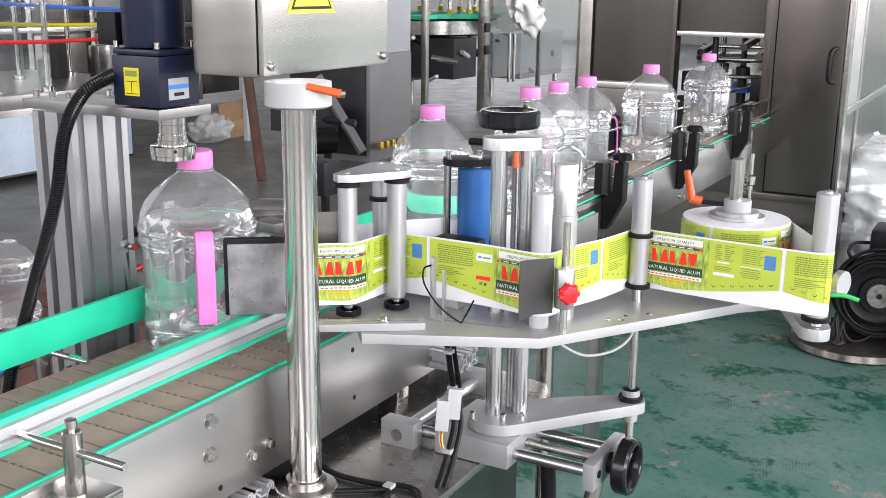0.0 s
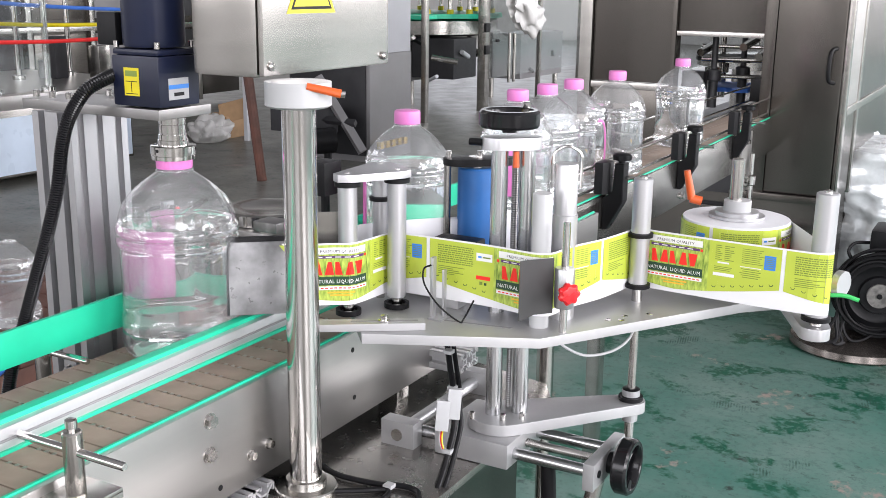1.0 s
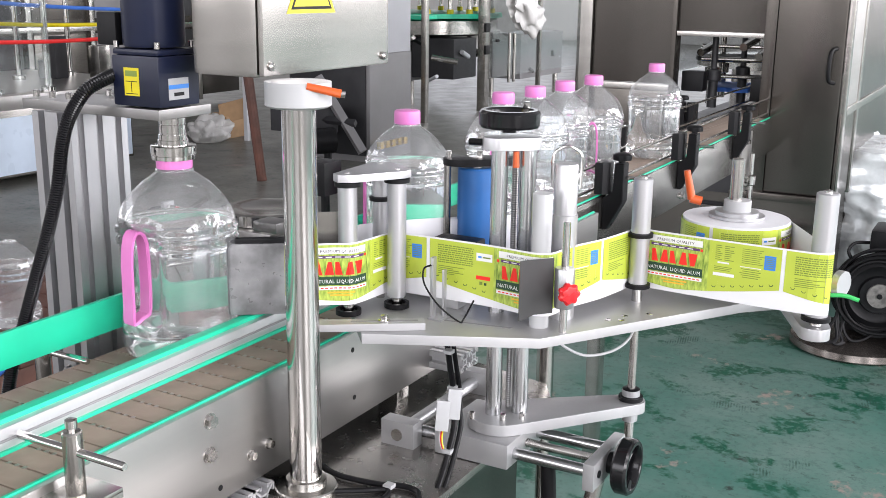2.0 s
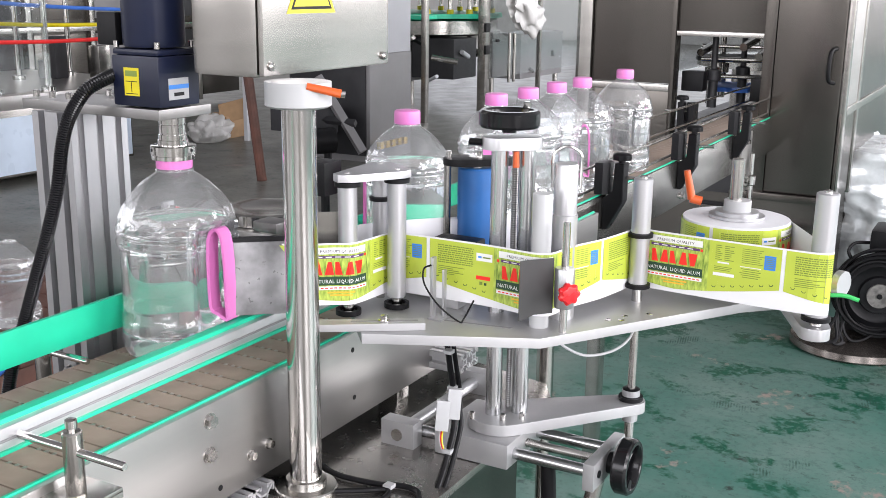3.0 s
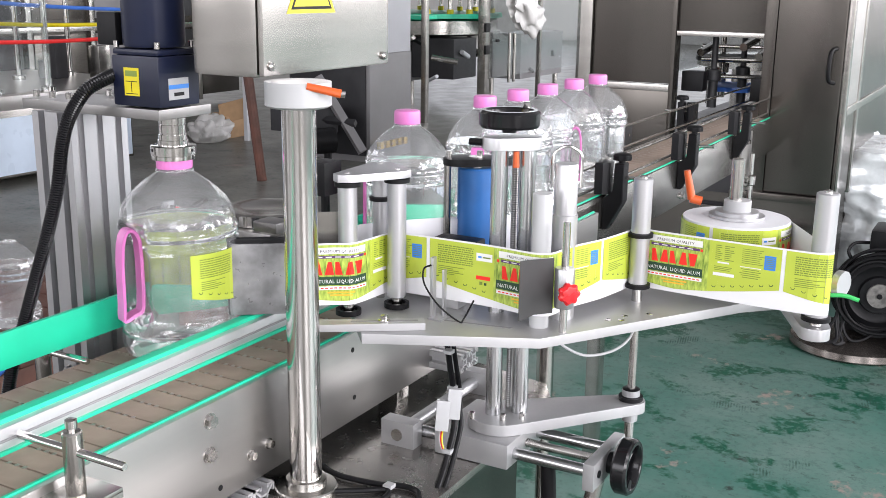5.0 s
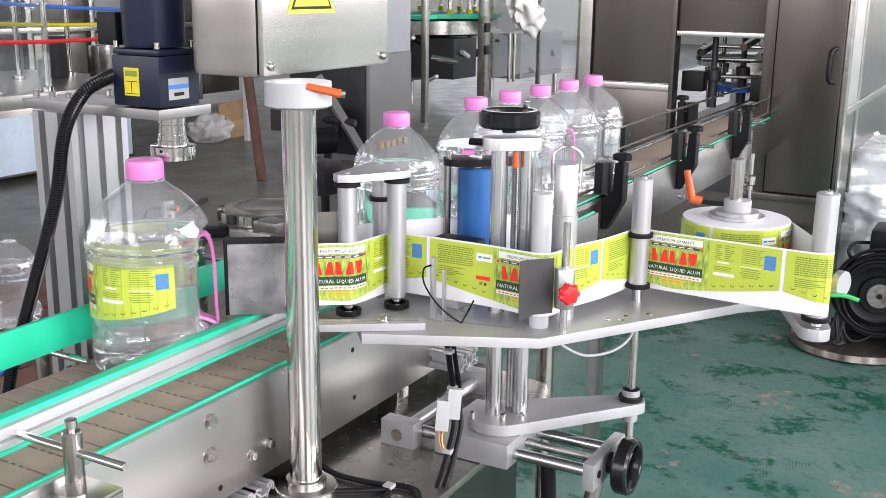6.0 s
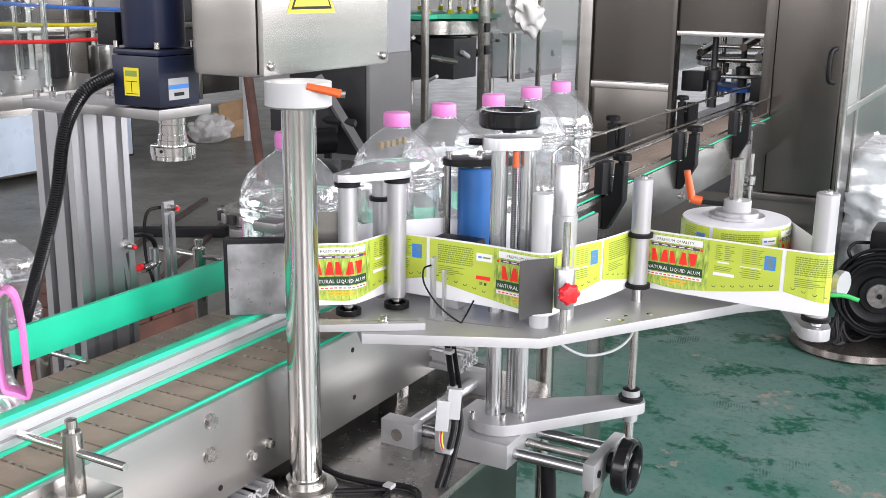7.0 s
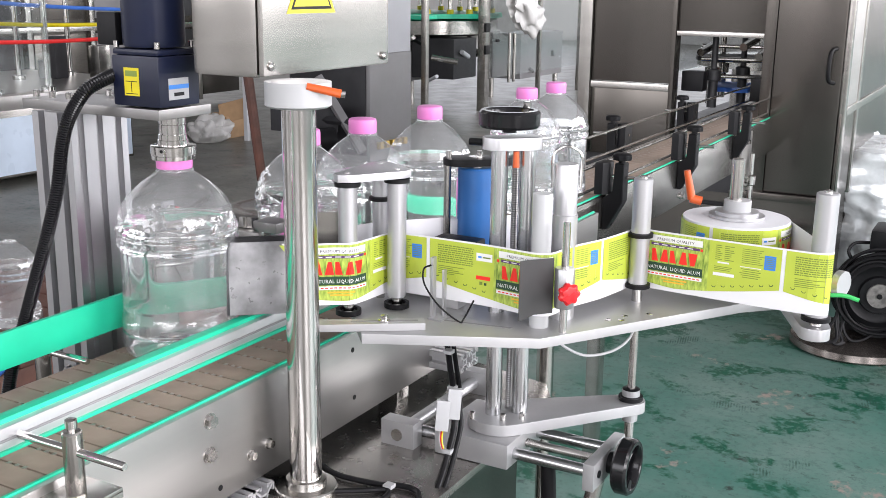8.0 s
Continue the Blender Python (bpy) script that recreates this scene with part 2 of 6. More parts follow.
def lathe(bm, prof, seg=32, c=(0, 0, 0), axis="Z", shape=None):
    rings = []
    for r, z in prof:
        ring = []
        for i in range(seg):
            a = 2 * math.pi * i / seg
            rr = shape(r, z, a) if shape else r
            p = Vector((rr * math.cos(a), rr * math.sin(a), z))
            if axis == "X":
                p = Vector((p.z, p.x, p.y))
            elif axis == "Y":
                p = Vector((p.y, p.z, p.x))
            ring.append(bm.verts.new(p + Vector(c)))
        rings.append(ring)
    for a, b in zip(rings, rings[1:]):
        for i in range(seg):
            bm.faces.new((a[i], a[(i + 1) % seg], b[(i + 1) % seg], b[i]))
    for ring, flip in ((rings[0], True), (rings[-1], False)):
        bm.faces.new(ring[::-1] if flip else ring)


def prism(bm, poly, z0, z1, bev=0.0):
    lo = [bm.verts.new((x, y, z0)) for x, y in poly]
    hi = [bm.verts.new((x, y, z1)) for x, y in poly]
    k = len(poly)
    fs = [bm.faces.new(lo[::-1]), bm.faces.new(hi)]
    fs += [bm.faces.new((lo[i], lo[(i + 1) % k], hi[(i + 1) % k], hi[i])) for i in range(k)]
    bmesh.ops.recalc_face_normals(bm, faces=fs)
    if bev:
        bmesh.ops.bevel(bm, geom=list(fs[1].edges), offset=bev, segments=2, affect="EDGES", profile=0.7)


def tube(bm, pts, r, seg=10, sub=6):
    """A round tube along a smooth curve through pts."""
    p = [Vector(q) for q in pts]
    e = [p[0] * 2 - p[1]] + p + [p[-1] * 2 - p[-2]]
    line = []
    for i in range(1, len(e) - 2):
        for k in range(sub):
            t = k / sub
            a, b, c, d = e[i - 1:i + 3]
            line.append(0.5 * ((2 * b) + (c - a) * t + (2 * a - 5 * b + 4 * c - d) * t * t + (3 * b - a - 3 * c + d) * t ** 3))
    line.append(p[-1])
    rings = []
    side = Vector((0.31, 0.22, 0.93))
    for i, q in enumerate(line):
        d = (line[min(i + 1, len(line) - 1)] - line[max(i - 1, 0)]).normalized()
        u = (side - d * side.dot(d)).normalized()
        side = u
        w = d.cross(u)
        rings.append([bm.verts.new(q + r * (math.cos(2 * math.pi * k / seg) * u + math.sin(2 * math.pi * k / seg) * w)) for k in range(seg)])
    for a, b in zip(rings, rings[1:]):
        for i in range(seg):
            bm.faces.new((a[i], a[(i + 1) % seg], b[(i + 1) % seg], b[i]))
    bm.faces.new(rings[0][::-1])
    bm.faces.new(rings[-1])


def hull2(c0, r0, c1, r1, k=12):
    """Outline of two circles joined by their outer tangents."""
    c0, c1 = Vector(c0), Vector(c1)
    d = c1 - c0
    a = math.atan2(d.y, d.x)
    s = math.acos(max(-1, min(1, (r0 - r1) / d.length)))
    out = []
    for i in range(k + 1):
        t = a + s + (2 * math.pi - 2 * s) * i / k
        out.append((c0.x + r0 * math.cos(t), c0.y + r0 * math.sin(t)))
    for i in range(k + 1):
        t = a - s + 2 * s * i / k
        out.append((c1.x + r1 * math.cos(t), c1.y + r1 * math.sin(t)))
    return out


def finish(bm, name, mats, smooth=35):
    me = bpy.data.meshes.new(name)
    bm.normal_update()
    bm.to_mesh(me)
    bm.free()
    for m in mats if isinstance(mats, (list, tuple)) else [mats]:
        me.materials.append(m)
    if smooth:
        me.shade_smooth()
        me.set_sharp_from_angle(angle=radians(smooth))
    return me


ORIGIN = {}


def thing(name, at, label, category, group="", kind=""):
    ob = new(name)
    ob.empty_display_size = 0.05
    ob.location = at
    ORIGIN[ob] = Vector(at)
    return tagged(ob, label, category, group, kind)


def part(name, bm, material, parent, label="", smooth=35):
    """One mesh, given in world space, as a part of its thing or of another part."""
    o = ORIGIN[parent]
    bmesh.ops.translate(bm, verts=bm.verts, vec=-o)
    ob = new(name, finish(bm, name, material, smooth))
    ob.parent = parent
    ORIGIN[ob] = o
    return tagged(ob, label)


def solo(name, bm, material, at, label, category, group="", kind="", smooth=35):
    """A thing that is one mesh, given in world space."""
    bmesh.ops.translate(bm, verts=bm.verts, vec=-Vector(at))
    ob = new(name, finish(bm, name, material, smooth))
    ob.location = at
    ORIGIN[ob] = Vector(at)
    return tagged(ob, label, category, group, kind)


def shape(fn, *a, **k):
    bm = bmesh.new()
    fn(bm, *a, **k)
    return bm


def bolt(name, parent, at, d, r, h, material=None):
    """A hexagon bolt head on a washer, pointing along d."""
    at, d = Vector(at), Vector(d)
    bm = bmesh.new()
    cyl(bm, at, at + d * h * 0.25, r * 1.35, 16)
    cyl(bm, at + d * h * 0.25, at + d * h, r, 6)
    return part(name, bm, material or CHROME, parent)


# ---- the hall ----
X0, X1, Y0, Y1, HH = HALL
floor = solo("floor", shape(box, X0 - 0.3, X1 + 0.3, Y0 - 0.3, Y1 + 0.3, -0.2, 0.0), FLOOR, (0, 0, 0), "worn green epoxy factory floor", "floor", kind="structure")
solo("ceiling", shape(box, X0 - 0.3, X1 + 0.3, Y0 - 0.3, Y1 + 0.3, HH, HH + 0.2), CEILM, (0, 0, HH), "grey sheet metal hall ceiling", "ceiling", kind="structure")


def hall_wall(name, spans, lo, hi, at, axis, label):
    """A wall with window openings; axis: the direction in which it runs."""
    bm = bmesh.new()
    a0, a1 = at
    def piece(u0, u1, z0, z1):
        if axis == "y":
            box(bm, a0, a1, u0, u1, z0, z1)
        else:
            box(bm, u0, u1, a0, a1, z0, z1)
    piece(lo, hi, 0, WZ[0])
    piece(lo, hi, WZ[1], HH)
    edge = lo
    for u0, u1 in spans:
        piece(edge, u0, WZ[0], WZ[1])
        edge = u1
    piece(edge, hi, WZ[0], WZ[1])
    wall = solo(name, bm, WALLM, (0, 0, 0), label, "wall", kind="structure")
    mid = (a0 + a1) / 2
    for u0, u1 in spans:
        w = thing("window", (mid, (u0 + u1) / 2, WZ[0]) if axis == "y" else ((u0 + u1) / 2, mid, WZ[0]), "tall factory window with white bars", "window", kind="structure")
        n = 5
        for i in range(n + 1):
            u = u0 + (u1 - u0) * i / n
            part("window_bar", shape(box, *((mid - 0.03, mid + 0.03, u - 0.03, u + 0.03) if axis == "y" else (u - 0.03, u + 0.03, mid - 0.03, mid + 0.03)), WZ[0], WZ[1]), PALE, w)
        for i in range(1, 4):
            z = WZ[0] + (WZ[1] - WZ[0]) * i / 4
            part("window_bar", shape(box, *((mid - 0.03, mid + 0.03, u0, u1) if axis == "y" else (u0, u1, mid - 0.03, mid + 0.03)), z - 0.025, z + 0.025), PALE, w)


hall_wall("wall_east", WIN_E, Y0, Y1, (X1, X1 + 0.25), "y", "white hall wall with tall windows")
hall_wall("wall_south", WIN_S, X0, X1, (Y0 - 0.25, Y0), "x", "white hall wall with tall windows")
hall_wall("wall_north", FILL_N, X0, X1, (Y1, Y1 + 0.25), "x", "white far hall wall with added fill-light windows")
hall_wall("wall_west", WIN_W, Y0, Y1, (X0 - 0.25, X0), "y", "white hall wall with tall windows")

# ---- conveyor frame ----
BZ = 0.842
JOIN = 2.42      # where the near conveyor section meets the narrower infeed section
conv = thing("conveyor", (-1.04, 1.0, 0), "stainless steel conveyor with brown plate chain", "conveyor")
infeed = thing("conveyor", (-1.07, 4.0, 0), "narrower stainless infeed conveyor leading out of the filler", "conveyor")
side = part("side_panel", shape(box, -0.905, -0.895, -3.6, JOIN - 0.02, 0.700, 0.847, 0.0015), PANEL, conv, "brushed stainless side panel")
part("side_panel", shape(box, -1.185, -1.175, -3.6, JOIN - 0.02, 0.700, 0.834), PANEL, conv, "brushed stainless side panel")
part("wear_strip", shape(box, -0.9105, -0.9055, -3.6, JOIN - 0.02, 0.795, 0.8495, 0.0015), MINT, conv, "mint green wear strip")
part("bed", shape(box, -1.174, -0.912, -3.6, JOIN - 0.02, 0.78, 0.817), BLACK, conv, "dark slide bed under the chain")
for y, z, r in ((0.981, 0.824, 0.0085), (0.977, 0.777, 0.0085), (1.061, 0.7426, 0.006), (1.101, 0.745, 0.006)):
    bolt("bolt", side, (-0.895, y, z), (1, 0, 0), r, 0.009)
for y, z in ((0.997, 0.720), (1.319, 0.820), (1.323, 0.738)):
    part("hole", shape(cyl, (-0.8952, y, z), (-0.8944, y, z), 0.0042, 14), BLACK, side)
for y in (-2.0, 0.2, 1.5):
    for x in (-0.93, -1.15):
        part("leg", shape(box, x - 0.02, x + 0.02, y - 0.02, y + 0.02, 0.0, 0.78, 0.004), STEEL, conv)
far_side = part("side_panel", shape(box, -0.972, -0.962, JOIN, 5.6, 0.700, 0.847, 0.0015), STEEL, infeed, "dull brushed stainless side panel")
part("side_panel", shape(box, -1.185, -1.175, JOIN, 5.6, 0.700, 0.845), PANEL, infeed)
part("wear_strip", shape(box, -0.9775, -0.9725, JOIN, 5.6, 0.795, 0.8495, 0.0015), MINT, infeed, "pale mint wear strip")
part("bed", shape(box, -1.174, -0.979, JOIN, 5.6, 0.78, 0.817), BLACK, infeed, "dark slide bed under the chain")
for y in (2.7, 5.2):
    for x in (-0.995, -1.15):
        part("leg", shape(box, x - 0.02, x + 0.02, y - 0.02, y + 0.02, 0.0, 0.78, 0.004), STEEL, infeed)
part("support_plate", shape(box, -0.9615, -0.955, 4.10, 4.26, 0.60, 0.835, 0.002), PANEL, infeed, "bright stainless support plate")
for z in (0.63, 0.66, 0.80):
    bolt("bolt", infeed, (-0.955, 4.18, z), (1, 0, 0), 0.009, 0.012)
part("adjuster", shape(lathe, [(0.012, 0.50), (0.012, 0.62), (0.020, 0.625), (0.020, 0.66), (0.009, 0.665), (0.009, 0.75)], 16, (-0.94, 4.22, 0)), CHROME, infeed, "threaded adjuster below the support plate")
part("foot_bar", shape(box, -1.2, -0.80, 4.6, 4.65, 0.33, 0.36), STEEL, infeed)
for y, z in ((2.50, 0.812), (2.50, 0.790), (2.47, 0.765), (3.33, 0.725)):
    bolt("bolt", far_side, (-0.962, y, z), (1, 0, 0), 0.009, 0.012)
part("join_plate", shape(box, -0.9615, -0.958, JOIN + 0.004, JOIN + 0.15, 0.745, 0.835, 0.001), DULL, infeed, "dark joining plate")


def profile_end(parent, y, z, side, x1):
    """The cut end of a slotted aluminium cross beam of two square cells: webs, cores and open lips."""
    bm = bmesh.new()

    def web(p, q, w):
        p, q = Vector((0, *p)), Vector((0, *q))
        u = (q - p).normalized()
        k = Vector((0, -u.z, u.y)) * w / 2
        vs = [bm.verts.new(o + Vector((x, 0, 0))) for x in (-1.16, x1) for o in (p - k, q - k, q + k, p + k)]
        for f in ((0, 3, 2, 1), (4, 5, 6, 7), (0, 1, 5, 4), (1, 2, 6, 5), (2, 3, 7, 6), (3, 0, 4, 7)):
            bm.faces.new([vs[i] for i in f])
    h, w = side / 2, side * 0.075
    for cy in (y - h, y + h):
        core = side * 0.15
        for i, j in ((1, 1), (1, -1), (-1, 1), (-1, -1)):
            web((cy + i * core, z + j * core), (cy + i * (h - w), z + j * (h - w)), w)
            web((cy + i * h, z + j * (h - w / 2)), (cy + i * h * 0.34, z + j * (h - w / 2)), w)
            web((cy + i * (h - w / 2), z + j * h), (cy + i * (h - w / 2), z + j * h * 0.34), w)
            web((cy + i * h * 0.34, z + j * h), (cy + i * h * 0.34, z + j * (h - side * 0.15)), w)
        for i in (-1, 1):
            web((cy + i * core, z - core), (cy + i * core, z + core), w)
            web((cy - core, z + i * core), (cy + core, z + i * core), w)
    return part("cross_beam", bm, RAILW, parent, "slotted aluminium cross beam")


profile_end(conv, 1.055, 0.669, 0.045, -0.885)
profile_end(conv, 1.60, 0.7275, 0.034, -0.83)

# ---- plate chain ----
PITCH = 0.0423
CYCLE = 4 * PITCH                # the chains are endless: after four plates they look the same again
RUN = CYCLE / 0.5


def plate_mesh(x0, x1, pins):
    bm = bmesh.new()
    prism(bm, [(x0, 0.0013), (x1, 0.0013), (x1, PITCH - 0.0013), (x0, PITCH - 0.0013)], -0.006, 0.0, 0.0012)
    for x in pins:
        box(bm, x - 0.0025, x + 0.0025, -0.0030, 0.0030, -0.004, 0.0004)
    for f in bm.faces:
        xs = [v.co.x for v in f.verts]
        if max(xs) - min(xs) < 0.0075 and f.calc_center_median().y < 0.006 and x0 + 0.02 < xs[0] < x1 - 0.02:
            f.material_index = 1
    return finish(bm, "plate", [BELT, BELTPIN])


def plate_chain(me, y0, y1, label):
    t = thing("plate_chain", (0, 0, BZ), label, "conveyor chain")
    for i in range(int((y1 - y0) / PITCH)):
        ob = new("plate", me)
        ob.location = (0, y0 + i * PITCH, 0)
        ob.parent = t
    return t


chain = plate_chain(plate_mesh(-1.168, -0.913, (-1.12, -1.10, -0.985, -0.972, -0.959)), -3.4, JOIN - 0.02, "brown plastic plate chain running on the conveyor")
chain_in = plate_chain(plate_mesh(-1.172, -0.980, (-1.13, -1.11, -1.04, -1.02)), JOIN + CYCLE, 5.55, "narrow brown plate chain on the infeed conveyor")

# ---- guide rails ----
near = thing("guide_rail", (-0.976, 0.8, 0.85), "mint green and aluminium bottle guide rail", "guide rail", "bottle guides")
part("backing", shape(box, -0.980, -0.9595, -3.0, 1.95, 0.874, 0.900, 0.002), RAILW, near, "bright aluminium backing")
part("groove", shape(box, -0.9594, -0.9582, -3.0, 1.95, 0.884, 0.887), GREY, near)
part("top_strip", shape(box, -0.9885, -0.9705, -3.0, 1.95, 0.8905, 0.9065, 0.006), MINT, near, "mint green plastic strip")
part("bottom_strip", shape(box, -0.969, -0.9555, -3.0, 1.95, 0.8695, 0.8745, 0.002), MINT, near, "mint green plastic lip")
far = thing("guide_rail", (-1.158, 0.8, 0.85), "flat mint green bottle guide rail", "guide rail", "bottle guides")
part("strip", shape(box, -1.1705, -1.1625, -3.0, 2.25, 0.8765, 0.928, 0.002), MINT, far, "mint green flat strip")


def rail_post(name, x, y, z0, z1, xa, xb, zr, label, plate=True):
    t = thing(name, (x, y, z0), label, "rail clamp", "rail clamps")
    part("post", shape(lathe, [(0.0105, z0), (0.0112, z0 + 0.002), (0.0112, z1 - 0.002), (0.0095, z1)], 24, (x, y, 0)), STEEL, t)
    part("screw", shape(lathe, [(0.004, z1), (0.004, z1 + 0.004), (0.0068, z1 + 0.004), (0.0068, z1 + 0.013), (0.005, z1 + 0.014)], 16, (x, y, 0)), CHROME, t)
    part("rod", shape(lathe, [(0.004, xa), (0.005, xa + 0.002), (0.005, xb - 0.002), (0.004, xb)], 16, (0, y, zr), "X"), CHROME, t)
    if plate:
        part("bracket", shape(box, x - 0.03, x + 0.035, y - 0.03, y + 0.035, z0 - 0.005, z0, 0.001), STEEL, t)
        part("lip", shape(box, x + 0.03, x + 0.035, y - 0.03, y + 0.035, z0 - 0.012, z0 - 0.0052), STEEL, t)
    return t


rail_post("rail_clamp", -0.87, 0.735, 0.836, 0.91, -0.975, -0.792, 0.886, "steel rail clamp with cross rod on the conveyor side")
rail_post("rail_clamp", -1.215, 1.325, 0.82, 0.945, -1.31, -1.165, 0.931, "steel rail clamp with cross rod behind the guide", False)
rail_post("rail_clamp", -1.215, 0.985, 0.80, 0.866, -1.24, -1.12, 0.863, "steel rail clamp with cross rod behind the guide", False)


def sensor_arm(y, z0, z1, lean, cable):
    t = thing("proximity_sensor", (-1.22, y, z0), "slotted aluminium sensor arm with black cable", "sensor", "sensors")
    bm = bmesh.new()
    for a, b in ((-0.012, -0.004), (0.004, 0.012)):
        prism(bm, [(-1.224, y + a), (-1.218, y + a), (-1.218, y + b), (-1.224, y + b)], z0, z1)
    for za, zb in ((z0, z0 + 0.012), (z1 - 0.022, z1)):
        box(bm, -1.224, -1.218, y - 0.0041, y + 0.0041, za, zb)
    bmesh.ops.rotate(bm, verts=bm.verts, cent=(-1.22, y, z0), matrix=Matrix.Rotation(radians(lean), 3, "X"))
    part("arm", bm, ALU, t)
    top = Matrix.Rotation(radians(lean), 3, "X") @ Vector((0, 0, z1 - z0 - 0.01)) + Vector((-1.215, y, z0))
    part("sensor_head", shape(cyl, top - Vector((0.016, 0, 0)), top + Vector((0.014, 0, 0)), 0.0055, 12), CHROME, t)
    part("lens", shape(cyl, top + Vector((0.0142, 0, 0)), top + Vector((0.017, 0, 0)), 0.0035, 10), RED, t, "red sensor lens")
    part("cable", shape(tube, [top - Vector((0.016, 0, 0)), top + Vector((-0.03, -0.025, -0.01)), *cable], 0.0028, 8), BLACK, t)


sensor_arm(1.262, 0.87, 1.036, 0, [(-1.25, 1.235, 0.95), (-1.24, 1.24, 0.90)])
sensor_arm(1.178, 0.88, 0.993, 8, [(-1.25, 1.13, 0.955), (-1.24, 1.17, 0.91)])
t = thing("air_fitting", (-1.25, 1.215, 0.93), "red and brass pneumatic fitting on the rail", "fitting")
part("nozzle", shape(cyl, (-1.25, 1.19, 0.925), (-1.25, 1.225, 0.929), 0.006, 12), RED, t)
part("body", shape(cyl, (-1.25, 1.226, 0.925), (-1.25, 1.262, 0.929), 0.008, 12), STEEL, t)
part("elbow", shape(cyl, (-1.25, 1.255, 0.90), (-1.25, 1.255, 0.955), 0.008, 12), ALU, t)
part("hose", shape(tube, [(-1.25, 1.26, 0.93), (-1.25, 1.255, 0.965), (-1.25, 1.225, 0.985), (-1.26, 1.20, 0.975), (-1.27, 1.17, 0.93)], 0.004, 8), BLACK, t)

# ---- bottle rails of the infeed, on black brackets ----
rails = thing("infeed_rail", (-0.98, 3.5, 0.85), "round steel infeed guide rails beside the chain", "guide rail")
for z in (0.866, 0.928):
    bm = bmesh.new()
    cyl(bm, (-0.984, 2.43, z), (-0.984, 5.5, z), 0.0042, 10)
    part("rod", bm, STEEL, rails)
rails2 = thing("infeed_rail", (-1.17, 3.5, 0.85), "round steel infeed guide rails behind the chain", "guide rail")
for z in (0.868, 0.938):
    part("rod", shape(cyl, (-1.168, 2.3, z), (-1.168, 5.5, z), 0.0042, 10), STEEL, rails2)


CONVEYED = [near, far]


def black_bracket(y, front):
    x = -0.962 if front else -1.19
    s = 1 if front else -1
    t = thing("rail_bracket", (x, y, 0.80), "black plastic guide rail bracket on the conveyor frame", "bracket", "rail brackets")
    bm = bmesh.new()
    pts = [(0.0, 0.757), (0.014, 0.757), (0.056, 0.835), (0.056, 0.938), (0.030, 0.938), (0.026, 0.862), (0.0, 0.842)]
    lo = [bm.verts.new((x + s * a, y - 0.019, z)) for a, z in pts]
    hi = [bm.verts.new((x + s * a, y + 0.019, z)) for a, z in pts]
    k = len(pts)
    fs = [bm.faces.new(lo), bm.faces.new(hi[::-1])] + [bm.faces.new((lo[i], hi[i], hi[(i + 1) % k], lo[(i + 1) % k])) for i in range(k)]
    bmesh.ops.recalc_face_normals(bm, faces=fs)
    bmesh.ops.bevel(bm, geom=list(bm.edges), offset=0.002, segments=1, affect="EDGES")
    part("arm", bm, BLACK, t)
    part("knob", shape(lathe, [(0.009, 0.938), (0.009, 0.944), (0.0235, 0.946), (0.0245, 0.951), (0.0245, 0.959), (0.018, 0.963)], 28, (x + s * 0.043, y, 0), "Z", lambda r, z, a: r * (1 + (0.07 * math.cos(8 * a) if r > 0.02 else 0))), BLACK, t, "black star knob")
    xr = -0.984 if front else -1.172
    bm = bmesh.new()
    prism(bm, [(xr + s * a, y + b) for a, b in ((0.003, -0.034), (0.024, -0.030), (0.038, -0.012), (0.038, 0.012), (0.024, 0.030), (0.003, 0.034))], 0.853, 0.938, 0.004)
    part("clamp", bm, BLACK, t, "black rail clamp block")
    part("rod", shape(cyl, (xr, y, 0.900), (x + s * 0.110, y, 0.900), 0.0048, 10), CHROME, t)
    bolt("bolt", t, (x + s * 0.014, y, 0.772), (s, 0, 0), 0.006, 0.008)


for y in (2.62, 3.29, 3.99):
    black_bracket(y, True)
for y in (3.40, 4.20):
    black_bracket(y, False)
SKEW = 0.4
PIVOT = Vector((-0.9, 1.10, 0))
for t in CONVEYED:
    t.matrix_basis = Matrix.Translation(PIVOT) @ pose(0, 0, 0, 0, 0, SKEW) @ Matrix.Translation(-PIVOT) @ Matrix.Translation(t.location)

# ---- spindle head that turns the bottle: post, motor and chuck ----
SPX, SPY = -1.075, 1.129
post = thing("slotted_post", (-1.25, 1.13, 0.6), "slotted aluminium post behind the conveyor", "post")


def slotted(x0, x1, y0, y1, z0, z1, deep=0.011):
    """A profile drawn in one outline: a rectangle with open grooves along its four sides."""
    def edge(a, b, n, inward):
        a, b, inward = Vector(a), Vector(b), Vector(inward) * deep
        out = [a]
        for i in range(n):
            p, q = a.lerp(b, (i + 0.33) / n), a.lerp(b, (i + 0.67) / n)
            out += [p, p + inward, q + inward, q]
        return out
    poly = edge((x0, y0), (x1, y0), 2, (0, 1)) + edge((x1, y0), (x1, y1), 3, (-1, 0)) + edge((x1, y1), (x0, y1), 2, (0, -1)) + edge((x0, y1), (x0, y0), 3, (1, 0))
    bm = bmesh.new()
    prism(bm, [tuple(p) for p in poly], z0, z1)
    return bm


